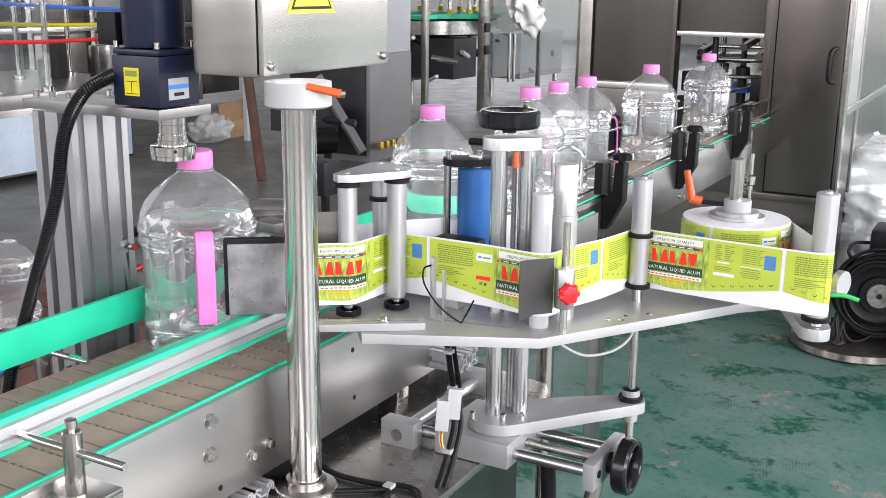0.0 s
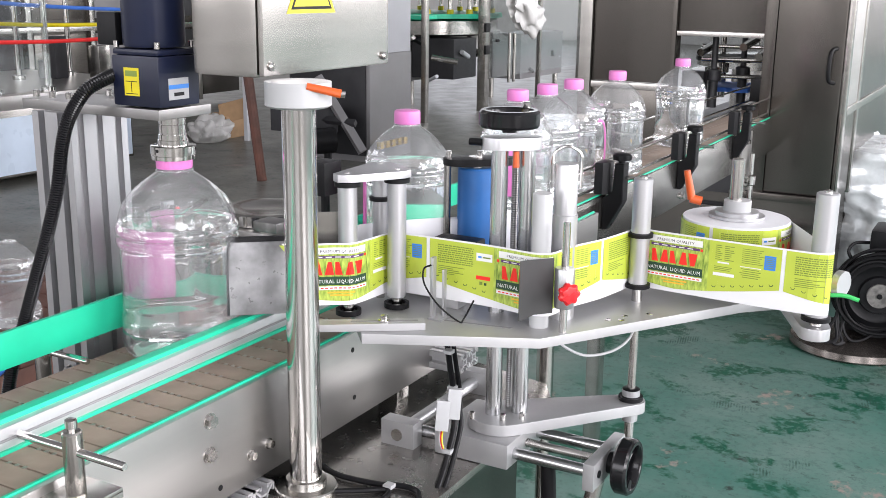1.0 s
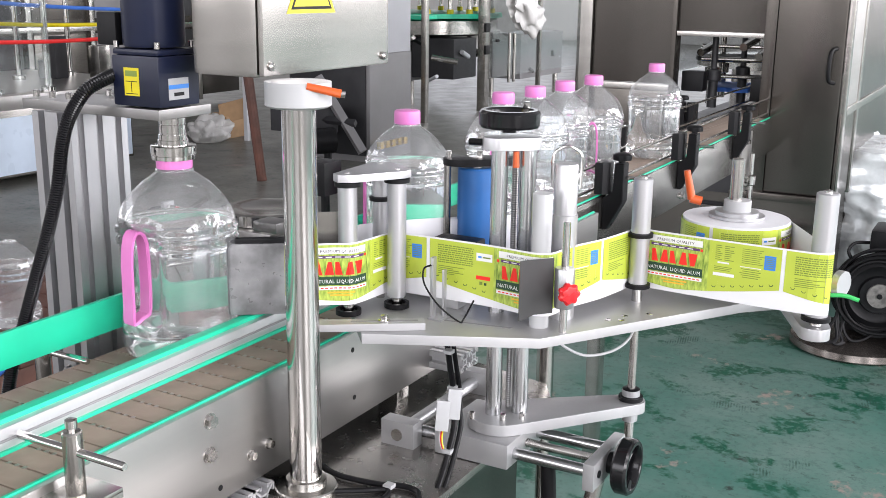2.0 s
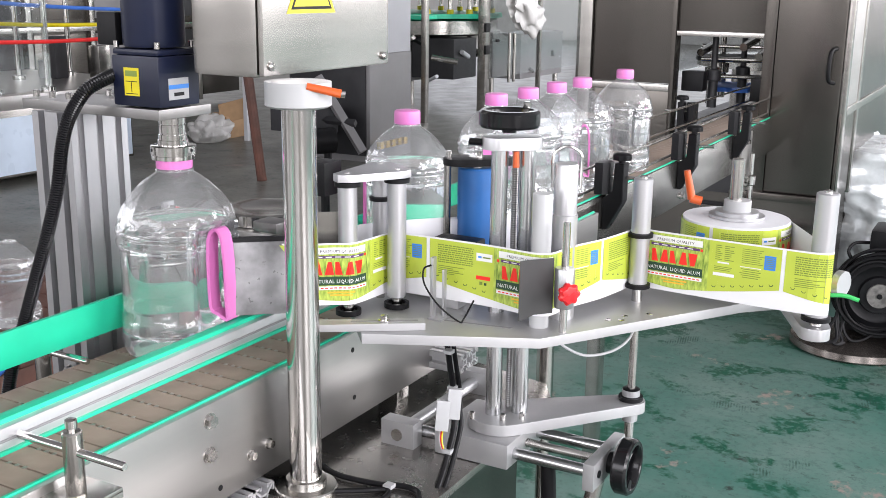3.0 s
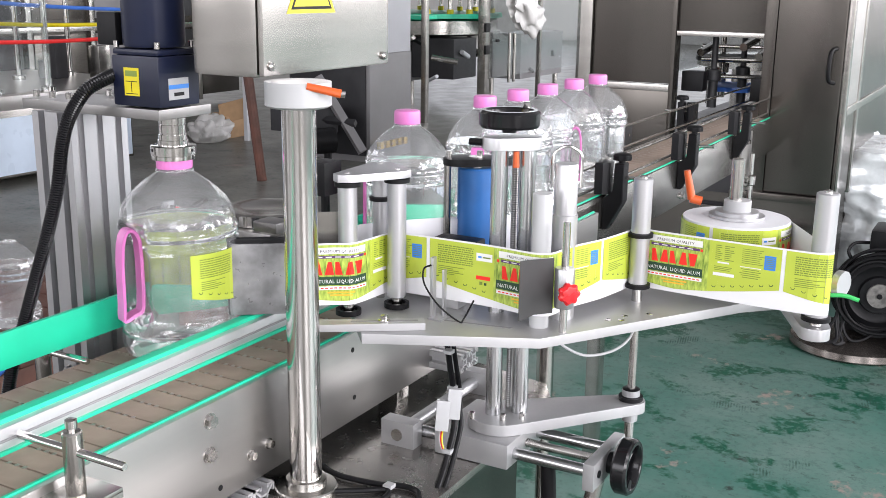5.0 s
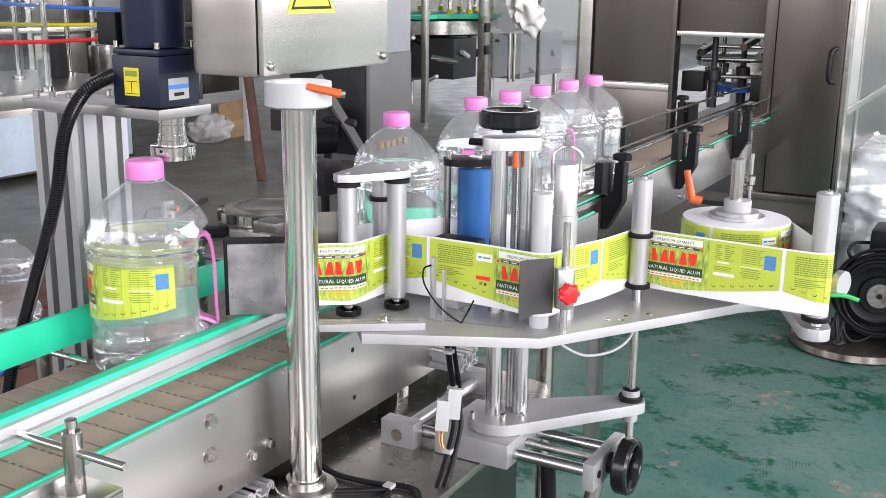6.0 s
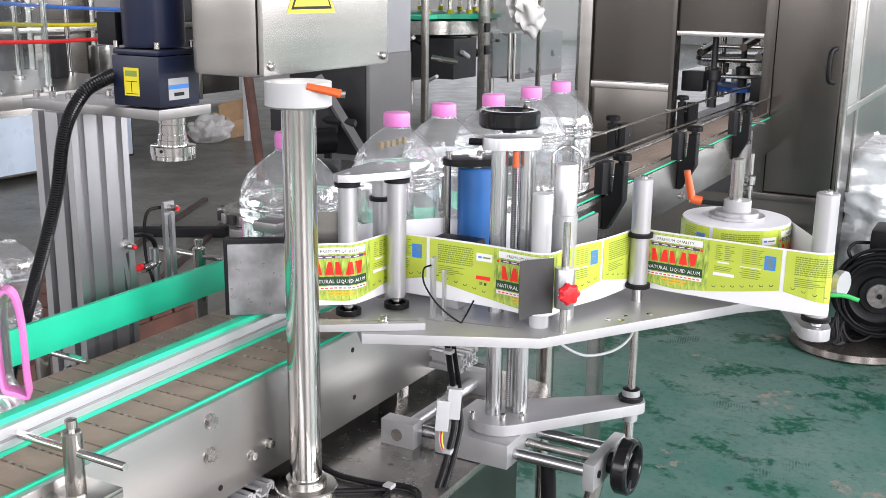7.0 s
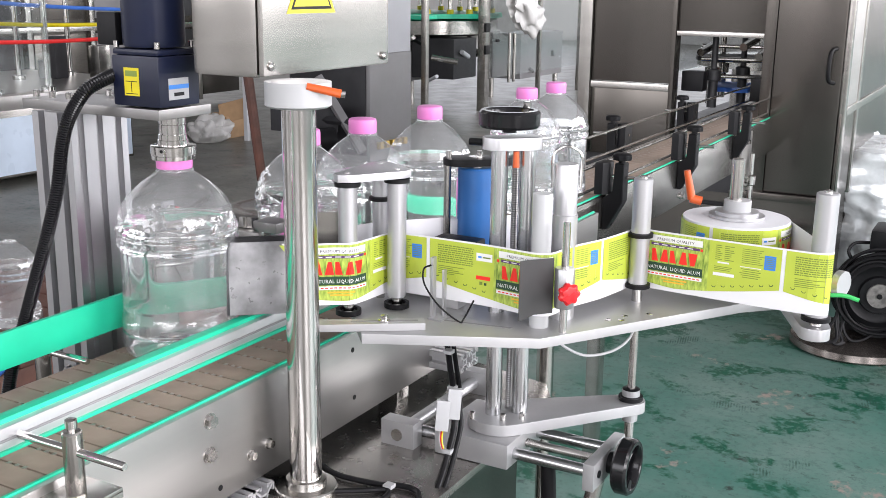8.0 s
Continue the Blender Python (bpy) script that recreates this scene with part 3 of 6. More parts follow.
part("profile", slotted(-1.295, -1.215, 1.068, 1.178, 0.0, 1.199), ALU, post, "slotted aluminium profile")
for z in (0.885, 0.80):
    bolt("bolt", post, (-1.255, 1.068, z), (0, -1, 0), 0.005, 0.01)
motor = thing("spindle_motor", (SPX - 0.02, SPY, 1.2), "navy blue gear motor on an aluminium bracket with chuck", "motor")
part("mount_plate", shape(box, -1.332, -1.055, 1.083, 1.19, 1.199, 1.2135, 0.001), CASTD, motor, "aluminium mounting plate")
part("gearbox", shape(box, -1.141, -1.053, 1.084, 1.165, 1.216, 1.287, 0.004), NAVY, motor, "navy blue gearbox")
part("flange", shape(box, -1.140, -1.054, 1.085, 1.164, 1.2872, 1.296, 0.005), NAVY, motor)
bm = bmesh.new()
lathe(bm, [(0.039, 1.298), (0.041, 1.304), (0.041, 1.46), (0.037, 1.465)], 40, (-1.097, 1.1245, 0), "Z", lambda r, z, a: r * (1 + 0.06 * abs(math.sin(2 * a)) ** 3))
part("motor_body", bm, NAVY, motor, "navy blue round motor body")
part("terminal_box", shape(box, -1.178, -1.141, 1.095, 1.14, 1.2985, 1.345, 0.004), BLACK, motor, "black terminal box")
for x, y in ((-1.136, 1.090), (-1.059, 1.090), (-1.059, 1.159)):
    part("screw", shape(lathe, [(0.0030, 1.2962), (0.0042, 1.297), (0.0042, 1.306), (0.003, 1.3068)], 12, (x, y, 0)), CHROME, motor)
part("sticker", shape(box, -1.118, -1.090, 1.0834, 1.0840, 1.231, 1.270), YELLOW, motor, "yellow warning sticker with a black outline")
part("sticker_frame", shape(box, -1.115, -1.093, 1.0829, 1.0833, 1.2505, 1.2515), BLACK, motor)
part("sticker_frame", shape(box, -1.115, -1.093, 1.0829, 1.0833, 1.2335, 1.2345), BLACK, motor)
part("sticker_mark", shape(box, -1.1045, -1.1035, 1.0829, 1.0833, 1.236, 1.250), BLACK, motor)
part("sticker_bar", shape(box, -1.115, -1.093, 1.0829, 1.0833, 1.258, 1.266), INKTEXT, motor)
part("name_plate", shape(box, -1.0530, -1.0524, 1.102, 1.142, 1.226, 1.256), WHITE, motor, "white name plate with a blue band")
part("plate_band", shape(box, -1.0523, -1.0519, 1.102, 1.142, 1.241, 1.247), INKBLUE, motor)
part("plate_bar", shape(box, -1.0523, -1.0519, 1.112, 1.132, 1.231, 1.236), BLACK, motor)
for x, y in ((-1.32, 1.10), (-1.285, 1.10), (-1.25, 1.10), (-1.30, 1.17), (-1.24, 1.17), (-1.18, 1.175)):
    part("screw", shape(lathe, [(0.0052, 1.2156), (0.0052, 1.2245), (0.004, 1.2255)], 12, (x, y, 0)), CHROME, motor)
hose = thing("corrugated_hose", (-1.3, 1.06, 0.6), "black corrugated cable hose", "hose")
bm = bmesh.new()
P = [Vector(q) for q in ((-1.141, 1.10, 1.261), (-1.150, 1.07, 1.250), (-1.163, 1.05, 1.234), (-1.185, 1.04, 1.198), (-1.198, 1.035, 1.157), (-1.207, 1.03, 1.10), (-1.223, 1.02, 1.033), (-1.244, 1.01, 0.964), (-1.264, 1.0, 0.898), (-1.281, 0.98, 0.816), (-1.29, 0.96, 0.70))]
E = [P[0] * 2 - P[1]] + P + [P[-1] * 2 - P[-2]]
line = []
for i in range(1, len(E) - 2):
    for k in range(60):
        u = k / 60
        a, b, c, d = E[i - 1:i + 3]
        line.append(0.5 * ((2 * b) + (c - a) * u + (2 * a - 5 * b + 4 * c - d) * u * u + (3 * b - a - 3 * c + d) * u ** 3))
even, gone = [], 0.0
for a, b in zip(line, line[1:]):
    step_len = (b - a).length
    while 0.0018 * len(even) <= gone + step_len:
        even.append(a.lerp(b, (0.0018 * len(even) - gone) / step_len))
    gone += step_len
line = even
rings = []
for i in range(len(line)):
    d = (line[min(i + 1, len(line) - 1)] - line[max(i - 1, 0)]).normalized()
    u = (Vector((0.3, -0.9, 0.1)) - d * Vector((0.3, -0.9, 0.1)).dot(d)).normalized()
    w = d.cross(u)
    r = 0.0104 if i % 2 else 0.0090
    rings.append([bm.verts.new(line[i] + r * (math.cos(k * math.pi / 6) * u + math.sin(k * math.pi / 6) * w)) for k in range(12)])
for a, b in zip(rings, rings[1:]):
    for i in range(12):
        bm.faces.new((a[i], a[(i + 1) % 12], b[(i + 1) % 12], b[i]))
part("sleeve", bm, GLOSSBLACK, hose, "", 60)

bt = thing("blue_hose", (-1.27, 0.99, 0.8), "thin blue air hose beside the corrugated sleeve", "hose")
part("hose", shape(tube, [(-1.262, 1.000, 0.905), (-1.258, 1.000, 0.880), (-1.266, 0.990, 0.850), (-1.285, 0.975, 0.825), (-1.31, 0.96, 0.80)], 0.004, 8), BLUEBAR, bt)

chuck = thing("chuck", (SPX, SPY, 1.14), "turned steel spindle chuck pressing on a cap", "chuck")
part("shaft", shape(lathe, [(0.0145, 1.190), (0.0145, 1.1995)], 32, (SPX, SPY, 0)), STEEL, chuck)
part("collar", shape(lathe, [(0.0200, 1.1666), (0.0203, 1.167), (0.0203, 1.1745), (0.0184, 1.1748), (0.0184, 1.1765), (0.0192, 1.1768), (0.0192, 1.1885), (0.0180, 1.1888), (0.0180, 1.1903), (0.0195, 1.1906), (0.0195, 1.1985)], 32, (SPX, SPY, 0)), CHROME, chuck)
part("disc", shape(lathe, [(0.0268, 1.1555), (0.0268, 1.1385), (0.0312, 1.139), (0.0315, 1.1445), (0.0300, 1.1448), (0.0300, 1.1465), (0.0325, 1.1468), (0.0325, 1.158), (0.0318, 1.1585), (0.0218, 1.1588), (0.0218, 1.1665)], 40, (SPX, SPY, 0)), CHROME, chuck)
for k in range(3):
    a = 2 * math.pi * k / 3
    part("set_screw", shape(cyl, (SPX + 0.0320 * math.cos(a), SPY + 0.0320 * math.sin(a), 1.153), (SPX + 0.0329 * math.cos(a), SPY + 0.0329 * math.sin(a), 1.153), 0.0025, 10), BLACK, chuck)

# ---- control box on its column ----
CX, CY, PZ = -0.850, 1.130, 0.67
column = thing("support_column", (CX, CY, PZ), "polished stainless column with a white clamp collar", "column")
part("tube", shape(lathe, [(0.0232, PZ), (0.0232, 1.262)], 48, (CX, CY, 0)), CHROME, column)
part("base_flange", shape(lathe, [(0.046, PZ), (0.046, PZ + 0.008), (0.044, PZ + 0.010), (0.030, PZ + 0.011), (0.029, PZ + 0.022), (0.024, PZ + 0.023)], 40, (CX, CY, 0)), STEEL, column)
part("collar", shape(lathe, [(0.040, 1.228), (0.0445, 1.231), (0.0445, 1.262), (0.042, 1.2625)], 48, (CX, CY, 0)), WHITE, column, "white clamp collar")
lev = Vector((CX + 0.045, CY - 0.01, 1.255))
part("lever", shape(cyl, lev + Vector((-0.012, -0.016, 0.004)), lev + Vector((0.022, 0.012, -0.006)), 0.0048, 10, 0.0058), ORANGE, column, "orange clamp lever")
part("lever_bolt", shape(cyl, lev + Vector((0.0222, 0.0122, -0.0061)), lev + Vector((0.0265, 0.0155, -0.007)), 0.0045, 8), CHROME, column)

cbox = thing("control_box", (CX - 0.04, CY + 0.12, 1.263), "brushed stainless control box on a column", "control box")
bx0, bx1, by0, by1 = -1.016, -0.903, 1.112, 1.42
part("housing", shape(box, bx0, bx1, by0, by1, 1.2635, 1.56, 0.010), STEEL, cbox, "rounded stainless housing")
part("front_cover", shape(box, bx1 + 0.0005, bx1 + 0.010, by0 + 0.002, by1 + 0.004, 1.266, 1.555, 0.004), STEEL, cbox, "brushed stainless cover plate")
for y in (by0 + 0.016, by1 - 0.012):
    part("screw", shape(lathe, [(0.0062, bx1 + 0.0102), (0.0062, bx1 + 0.013), (0.0035, bx1 + 0.0155)], 16, (0, y, 1.279), "X"), CHROME, cbox)
bm = bmesh.new()
c = (1.222, 1.376)
tri = [(c[0] - 0.048, 1.3525), (c[0] + 0.048, 1.3525), (c[0], 1.44)]


def tri_plate(bm, k, x0, x1):
    cy, cz = c[0], 1.382
    q = [(cy + (y - cy) * k, cz + (z - cz) * k) for y, z in tri]
    lo = [bm.verts.new((x0, y, z)) for y, z in q]
    hi = [bm.verts.new((x1, y, z)) for y, z in q]
    fs = [bm.faces.new(lo), bm.faces.new(hi)] + [bm.faces.new((lo[i], lo[(i + 1) % 3], hi[(i + 1) % 3], hi[i])) for i in range(3)]
    bmesh.ops.recalc_face_normals(bm, faces=fs)


tri_plate(bm, 1.18, bx1 + 0.0102, bx1 + 0.0108)
part("warning_sign", bm, YELLOW, cbox, "yellow triangular warning sign")
bm = bmesh.new()
tri_plate(bm, 1.0, bx1 + 0.0109, bx1 + 0.0112)
part("sign_border", bm, BLACK, cbox)
bm = bmesh.new()
tri_plate(bm, 0.86, bx1 + 0.0113, bx1 + 0.0116)
part("sign_field", bm, YELLOW, cbox)

# ---- lower platform of the labeller ----
base = thing("labeller_base", (-0.78, 1.3, 0), "stainless steel base cabinet of the labelling unit", "machine base")
part("top", shape(prism, [(-1.17, 0.55), (-0.72, 0.55), (-0.672, 1.02), (-0.672, 1.62), (-0.72, 1.70), (-0.90, 1.74), (-1.17, 1.74)], PZ - 0.012, PZ, 0.003), DIMSTEEL, base, "stainless top, dark reflection put into its tone")
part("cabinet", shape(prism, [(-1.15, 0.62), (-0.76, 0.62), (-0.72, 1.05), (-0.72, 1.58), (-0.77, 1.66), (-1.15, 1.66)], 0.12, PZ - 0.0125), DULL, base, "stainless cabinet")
for x, y in ((-1.1, 0.7), (-0.8, 0.7), (-1.1, 1.58), (-0.8, 1.58)):
    part("foot", shape(cyl, (x, y, 0), (x, y, 0.12), 0.025, 16), BLACK, base)
leg = thing("tubular_leg", (-0.62, 1.62, 0), "stainless tubular support leg", "leg")
part("tube", shape(cyl, (-0.733, 1.725, 0.0), (-0.733, 1.725, 0.884), 0.012, 16), STEEL, leg)

# ---- cross slide and lower arm ----
slide = thing("cross_slide", (-0.70, 1.4, PZ), "aluminium cross slide with shafts and handwheel", "slide")
part("block", shape(box, -0.845, -0.785, 1.325, 1.352, PZ, PZ + 0.042, 0.001), CAST, slide)
part("block", shape(box, -0.845, -0.785, 1.585, 1.612, PZ, PZ + 0.042, 0.001), CAST, slide)
part("pivot", shape(cyl, (-0.815, 1.3246, PZ + 0.02), (-0.815, 1.3225, PZ + 0.02), 0.010, 16), STEEL, slide)
part("shaft", shape(cyl, (-0.815, 1.352, PZ + 0.02), (-0.815, 1.585, PZ + 0.02), 0.011, 20), ALUW, slide)
for y in (1.362, 1.452):
    part("shaft", shape(cyl, (-0.80, y, PZ + 0.019), (-0.505, y, PZ + 0.019), 0.0095, 20), SHAFT, slide, "polished guide shaft")
bm = bmesh.new()
lathe(bm, [(0.0073 if i % 2 else 0.0066, -0.68 + i * 0.0016) for i in range(110)], 12, (0, 1.407, PZ + 0.019), "X")
part("lead_screw", bm, STEEL, slide, "threaded lead screw")
part("carriage", shape(box, -0.752, -0.625, 1.335, 1.480, PZ + 0.001, PZ + 0.041, 0.003), CAST, slide, "aluminium carriage block")
part("end_plate", shape(box, -0.505, -0.487, 1.340, 1.474, PZ - 0.003, PZ + 0.040, 0.003), CAST, slide)
part("end_screw", shape(cyl, (-0.4868, 1.36, PZ + 0.019), (-0.4852, 1.36, PZ + 0.019), 0.0058, 12), BLACK, slide)


def handwheel(bm, c, r, h, axis):
    prof = [(r * 0.70, 0), (r * 0.93, 0), (r, h * 0.15), (r, h * 0.85), (r * 0.93, h), (r * 0.80, h), (r * 0.74, h * 0.85), (r * 0.70, h * 0.2), (r * 0.70, 0)]
    off = {"Z": 2, "X": 0}[axis]
    lathe(bm, [(a, b + c[off]) for a, b in prof], 40, [0 if i == off else c[i] for i in range(3)], axis)
    # hub and spokes
    d = Vector((0, 0, 1)) if axis == "Z" else Vector((1, 0, 0))
    cyl(bm, Vector(c) - d * 0.008, Vector(c) + d * h * 0.5, r * 0.24, 20)
    for k in range(3):
        a = 2 * math.pi * k / 3 + 0.4
        e = Vector((math.cos(a), math.sin(a), 0)) if axis == "Z" else Vector((0, math.cos(a), math.sin(a)))
        cyl(bm, Vector(c) + d * h * 0.35, Vector(c) + d * h * 0.35 + e * r * 0.85, r * 0.11, 10)


part("handwheel", shape(handwheel, (-0.472, 1.407, PZ + 0.019), 0.043, 0.024, "X"), GLOSSBLACK, slide, "glossy black handwheel")
part("hub", shape(cyl, (-0.487, 1.407, PZ + 0.019), (-0.472, 1.407, PZ + 0.019), 0.017, 20), BLACK, slide)
part("crank", shape(cyl, (-0.452, 1.390, PZ - 0.002), (-0.448, 1.390, PZ - 0.002), 0.008, 14), BLACK, slide)
part("stay", shape(cyl, (-0.585, 1.40, PZ - 0.004), (-0.565, 1.40, 0.35), 0.012, 14), BLACK, slide, "black stay tube")
part("stay", shape(cyl, (-0.50, 1.39, PZ - 0.004), (-0.545, 1.36, 0.40), 0.012, 14), STEEL, slide, "steel stay tube")

PA, PB = (-0.681, 1.398), (-0.648, 1.425)
lift = thing("lift_column", (-0.665, 1.41, 0.711), "chrome double lift column with black handwheel", "lift column")
part("arm", shape(prism, hull2((-0.672, 1.405), 0.052, (-0.512, 1.565), 0.024, 14), 0.712, 0.730, 0.002), CAST, lift, "tapered aluminium arm")
for p in (PA, PB):
    part("pillar", shape(lathe, [(0.0128, 0.730), (0.0128, 1.152)], 32, (*p, 0)), SHAFT, lift, "chrome pillar")
bm = bmesh.new()
lathe(bm, [(0.0052 if i % 2 else 0.0046, 0.731 + i * 0.0018) for i in range(233)], 10, (-0.671, 1.432, 0))
part("lead_screw", bm, CASTD, lift, "threaded lead screw")
part("top_plate", shape(prism, hull2((-0.684, 1.396), 0.023, (-0.650, 1.424), 0.023, 12), 1.1522, 1.1705, 0.002), ALUW, lift, "rounded aluminium top plate")
part("lock_knob", shape(cyl, (-0.726, 1.386, 1.161), (-0.706, 1.389, 1.161), 0.0055, 8), BLACK, lift)
part("handwheel", shape(handwheel, (-0.671, 1.407, 1.1845), 0.0455, 0.026, "Z"), GLOSSBLACK, lift, "glossy black handwheel")
part("crank", shape(lathe, [(0.0035, 1.211), (0.0062, 1.2115), (0.0062, 1.219), (0.004, 1.221)], 14, (-0.655, 1.433, 0)), CHROME, lift)
part("lever", shape(cyl, (-0.656, 1.402, 1.126), (-0.656, 1.402, 1.150), 0.0052, 10, 0.0042), ORANGE, lift, "orange clamp lever")
for x, y in ((-0.700, 1.362), (-0.655, 1.380), (-0.688, 1.432), (-0.632, 1.40)):
    part("screw", shape(lathe, [(0.0048, 0.7302), (0.0048, 0.740), (0.004, 0.741)], 12, (x, y, 0)), CHROME, lift)
    part("socket", shape(cyl, (x, y, 0.7411), (x, y, 0.7414), 0.0025, 6), BLACK, lift)

# ---- label table ----
TZ = 0.90
table = thing("label_table", (-0.62, 1.45, TZ), "machined aluminium table plate of the labeller", "table plate")
part("plate", shape(prism, [(-0.797, 1.198), (-0.567, 1.312), (-0.362, 1.636), (-0.30, 1.70), (-0.33, 1.83), (-0.47, 1.86), (-0.74, 1.60), (-0.90, 1.45), (-0.905, 1.32)], TZ - 0.015, TZ, 0.0015), CAST, table, "machined aluminium plate")
for x, y in ((-0.50, 1.475), (-0.515, 1.445), (-0.497, 1.452), (-0.47, 1.505)):
    part("screw", shape(lathe, [(0.005, TZ + 0.0003), (0.005, TZ + 0.001), (0.002, TZ + 0.0013)], 12, (x, y, 0)), CHROME, table)
part("slot", shape(prism, [(-0.752, 1.308), (-0.742, 1.312), (-0.622, 1.335), (-0.624, 1.330)], TZ + 0.0002, TZ + 0.0006), GREY, table, "milled slot")
bar = thing("slotted_bar", (-0.80, 1.225, TZ), "slotted aluminium bar on the table edge", "bar")
d = Vector((0.127, 0.09, 0)).normalized()
n = Vector((-d.y, d.x, 0))
A0, A1 = Vector((-0.895, 1.157, 0)), Vector((-0.733, 1.268, 0))
part("bar", shape(prism, [tuple((A0 - n * 0.013)[:2]), tuple((A1 - n * 0.013)[:2]), tuple((A1 + n * 0.013)[:2]), tuple((A0 + n * 0.013)[:2])], TZ + 0.0005, TZ + 0.0115, 0.001), CAST, bar)
B0, B1 = A0.lerp(A1, 0.45), A0.lerp(A1, 0.95)
part("slot", shape(prism, [tuple((B0 - n * 0.003)[:2]), tuple((B1 - n * 0.003)[:2]), tuple((B1 + n * 0.003)[:2]), tuple((B0 + n * 0.003)[:2])], TZ + 0.0116, TZ + 0.012), GREY, bar)
s = A0.lerp(A1, 0.70)
part("screw", shape(lathe, [(0.009, TZ + 0.0121), (0.009, TZ + 0.0135), (0.0058, TZ + 0.0137), (0.0058, TZ + 0.020), (0.004, TZ + 0.021)], 14, (s.x, s.y, 0)), CHROME, bar)


def roller(x, y, r, z0, z1, label, collars=(), foot=True, group="label rollers"):
    t = thing("label_roller", (x, y, TZ), label, "roller", group)
    part("tube", shape(lathe, [(r * 0.8, z0), (r, z0 + 0.002), (r, z1 - 0.002), (r * 0.85, z1)], 32, (x, y, 0)), ALUW, t, "bright aluminium tube")
    part("axle", shape(lathe, [(r * 0.55, TZ), (r * 0.55, z0)], 20, (x, y, 0)), CHROME, t)
    part("cap_screw", shape(lathe, [(0.006, z1), (0.006, z1 + 0.003), (0.004, z1 + 0.004)], 12, (x, y, 0)), CHROME, t)
    for z in collars:
        part("collar", shape(lathe, [(r + 0.0005, z - 0.004), (r + 0.005, z - 0.003), (r + 0.005, z + 0.003), (r + 0.0005, z + 0.004)], 32, (x, y, 0)), BLACK, t, "black plastic collar")
    if foot:
        bm = bmesh.new()
        lathe(bm, [(r * 0.8, TZ + 0.001), (r * 1.35, TZ + 0.001), (r * 1.35, TZ + 0.009), (r * 1.0, TZ + 0.009), (r * 0.95, TZ + 0.004), (r * 0.8, TZ + 0.004)], 32, (x, y, 0))
        part("foot_ring", bm, BLACK, t, "black rubber ring")
    return t


roller(-0.865, 1.265, 0.0145, 0.924, 1.103, "white aluminium label roller between black collars", (1.101,))
roller(-0.821, 1.333, 0.0145, 0.917, 1.103, "white aluminium label roller between black collars", (1.101,))
roller(-0.872, 1.366, 0.0125, 0.915, 1.103, "slim aluminium label roller under the bridge plate", (1.062,), False)
bridge = thing("bridge_plate", (-0.85, 1.32, 1.107), "triangular aluminium bridge plate over the rollers", "plate")
part("plate", shape(prism, [(-0.881, 1.252), (-0.866, 1.242), (-0.848, 1.252), (-0.802, 1.326), (-0.802, 1.343), (-0.812, 1.353), (-0.862, 1.383), (-0.880, 1.380), (-0.890, 1.366)], 1.1062, 1.1175, 0.0015), ALUW, bridge)
for x, y in ((-0.865, 1.265), (-0.821, 1.333), (-0.872, 1.366)):
    part("screw", shape(lathe, [(0.0048, 1.1176), (0.0048, 1.1184), (0.002, 1.1186)], 12, (x, y, 0)), CHROME, bridge)
roller(-0.512, 1.565, 0.0150, 0.924, 1.100, "tall white aluminium roller with two black collars", (1.009, 0.926), False)
rod = thing("threaded_rod", (-0.512, 1.565, 0.68), "threaded steel rod under the label table", "rod")
part("rod", shape(lathe, [(0.0067 if i % 2 else 0.0063, 0.69 + i * 0.0014) for i in range(140)], 14, (-0.512, 1.565, 0)), STEEL, rod)
part("collar", shape(lathe, [(0.020, 0.7303), (0.020, 0.737), (0.0145, 0.7375), (0.0145, 0.749), (0.013, 0.750)], 28, (-0.512, 1.565, 0)), BLACK, rod)
part("sleeve", shape(lathe, [(0.0148, 0.738), (0.0148, 0.7485)], 28, (-0.512, 1.565, 0)), ALUW, rod)
part("nut", shape(lathe, [(0.0128, 0.694), (0.0128, 0.7118)], 24, (-0.512, 1.565, 0)), ALUW, rod)
part("stud", shape(cyl, (-0.512, 1.565, 0.66), (-0.512, 1.565, 0.694), 0.008, 12), CHROME, rod)
guide = thing("guide_post", (-0.592, 1.352, TZ), "white plastic web guide post", "post")
part("post", shape(lathe, [(0.0145, TZ), (0.0145, 1.098), (0.0138, 1.1)], 32, (-0.594, 1.364, 0)), WHITE, guide)
swing = thing("dancer_post", (-0.57, 1.43, TZ), "white aluminium post with a bent wire loop", "post")
part("sleeve", shape(lathe, [(0.0195, TZ), (0.0195, 1.060), (0.0175, 1.0605), (0.0175, 1.134), (0.0165, 1.136)], 32, (-0.583, 1.422, 0)), ALUW, swing)
part("wire_loop", shape(tube, [(-0.601, 1.412, 1.10), (-0.601, 1.412, 1.145), (-0.593, 1.417, 1.157), (-0.583, 1.422, 1.161), (-0.572, 1.428, 1.157), (-0.564, 1.432, 1.145), (-0.564, 1.432, 1.10)], 0.0022, 8), CHROME, swing, "bent steel wire loop")
rodc = thing("guard_rod", (-0.552, 1.356, TZ), "steel rod with clamp, red knob and dark guard sheet", "guard")
part("rod", shape(lathe, [(0.0058, 0.885), (0.0058, 1.064), (0.005, 1.065)], 20, (-0.552, 1.356, 0)), CHROME, rodc)
part("clamp", shape(lathe, [(0.0135, 0.938), (0.0145, 0.940), (0.0145, 0.995), (0.0135, 0.997)], 28, (-0.552, 1.356, 0)), ALU, rodc)
bm = bmesh.new()
kx, ky, kz = -0.536, 1.334, 0.966
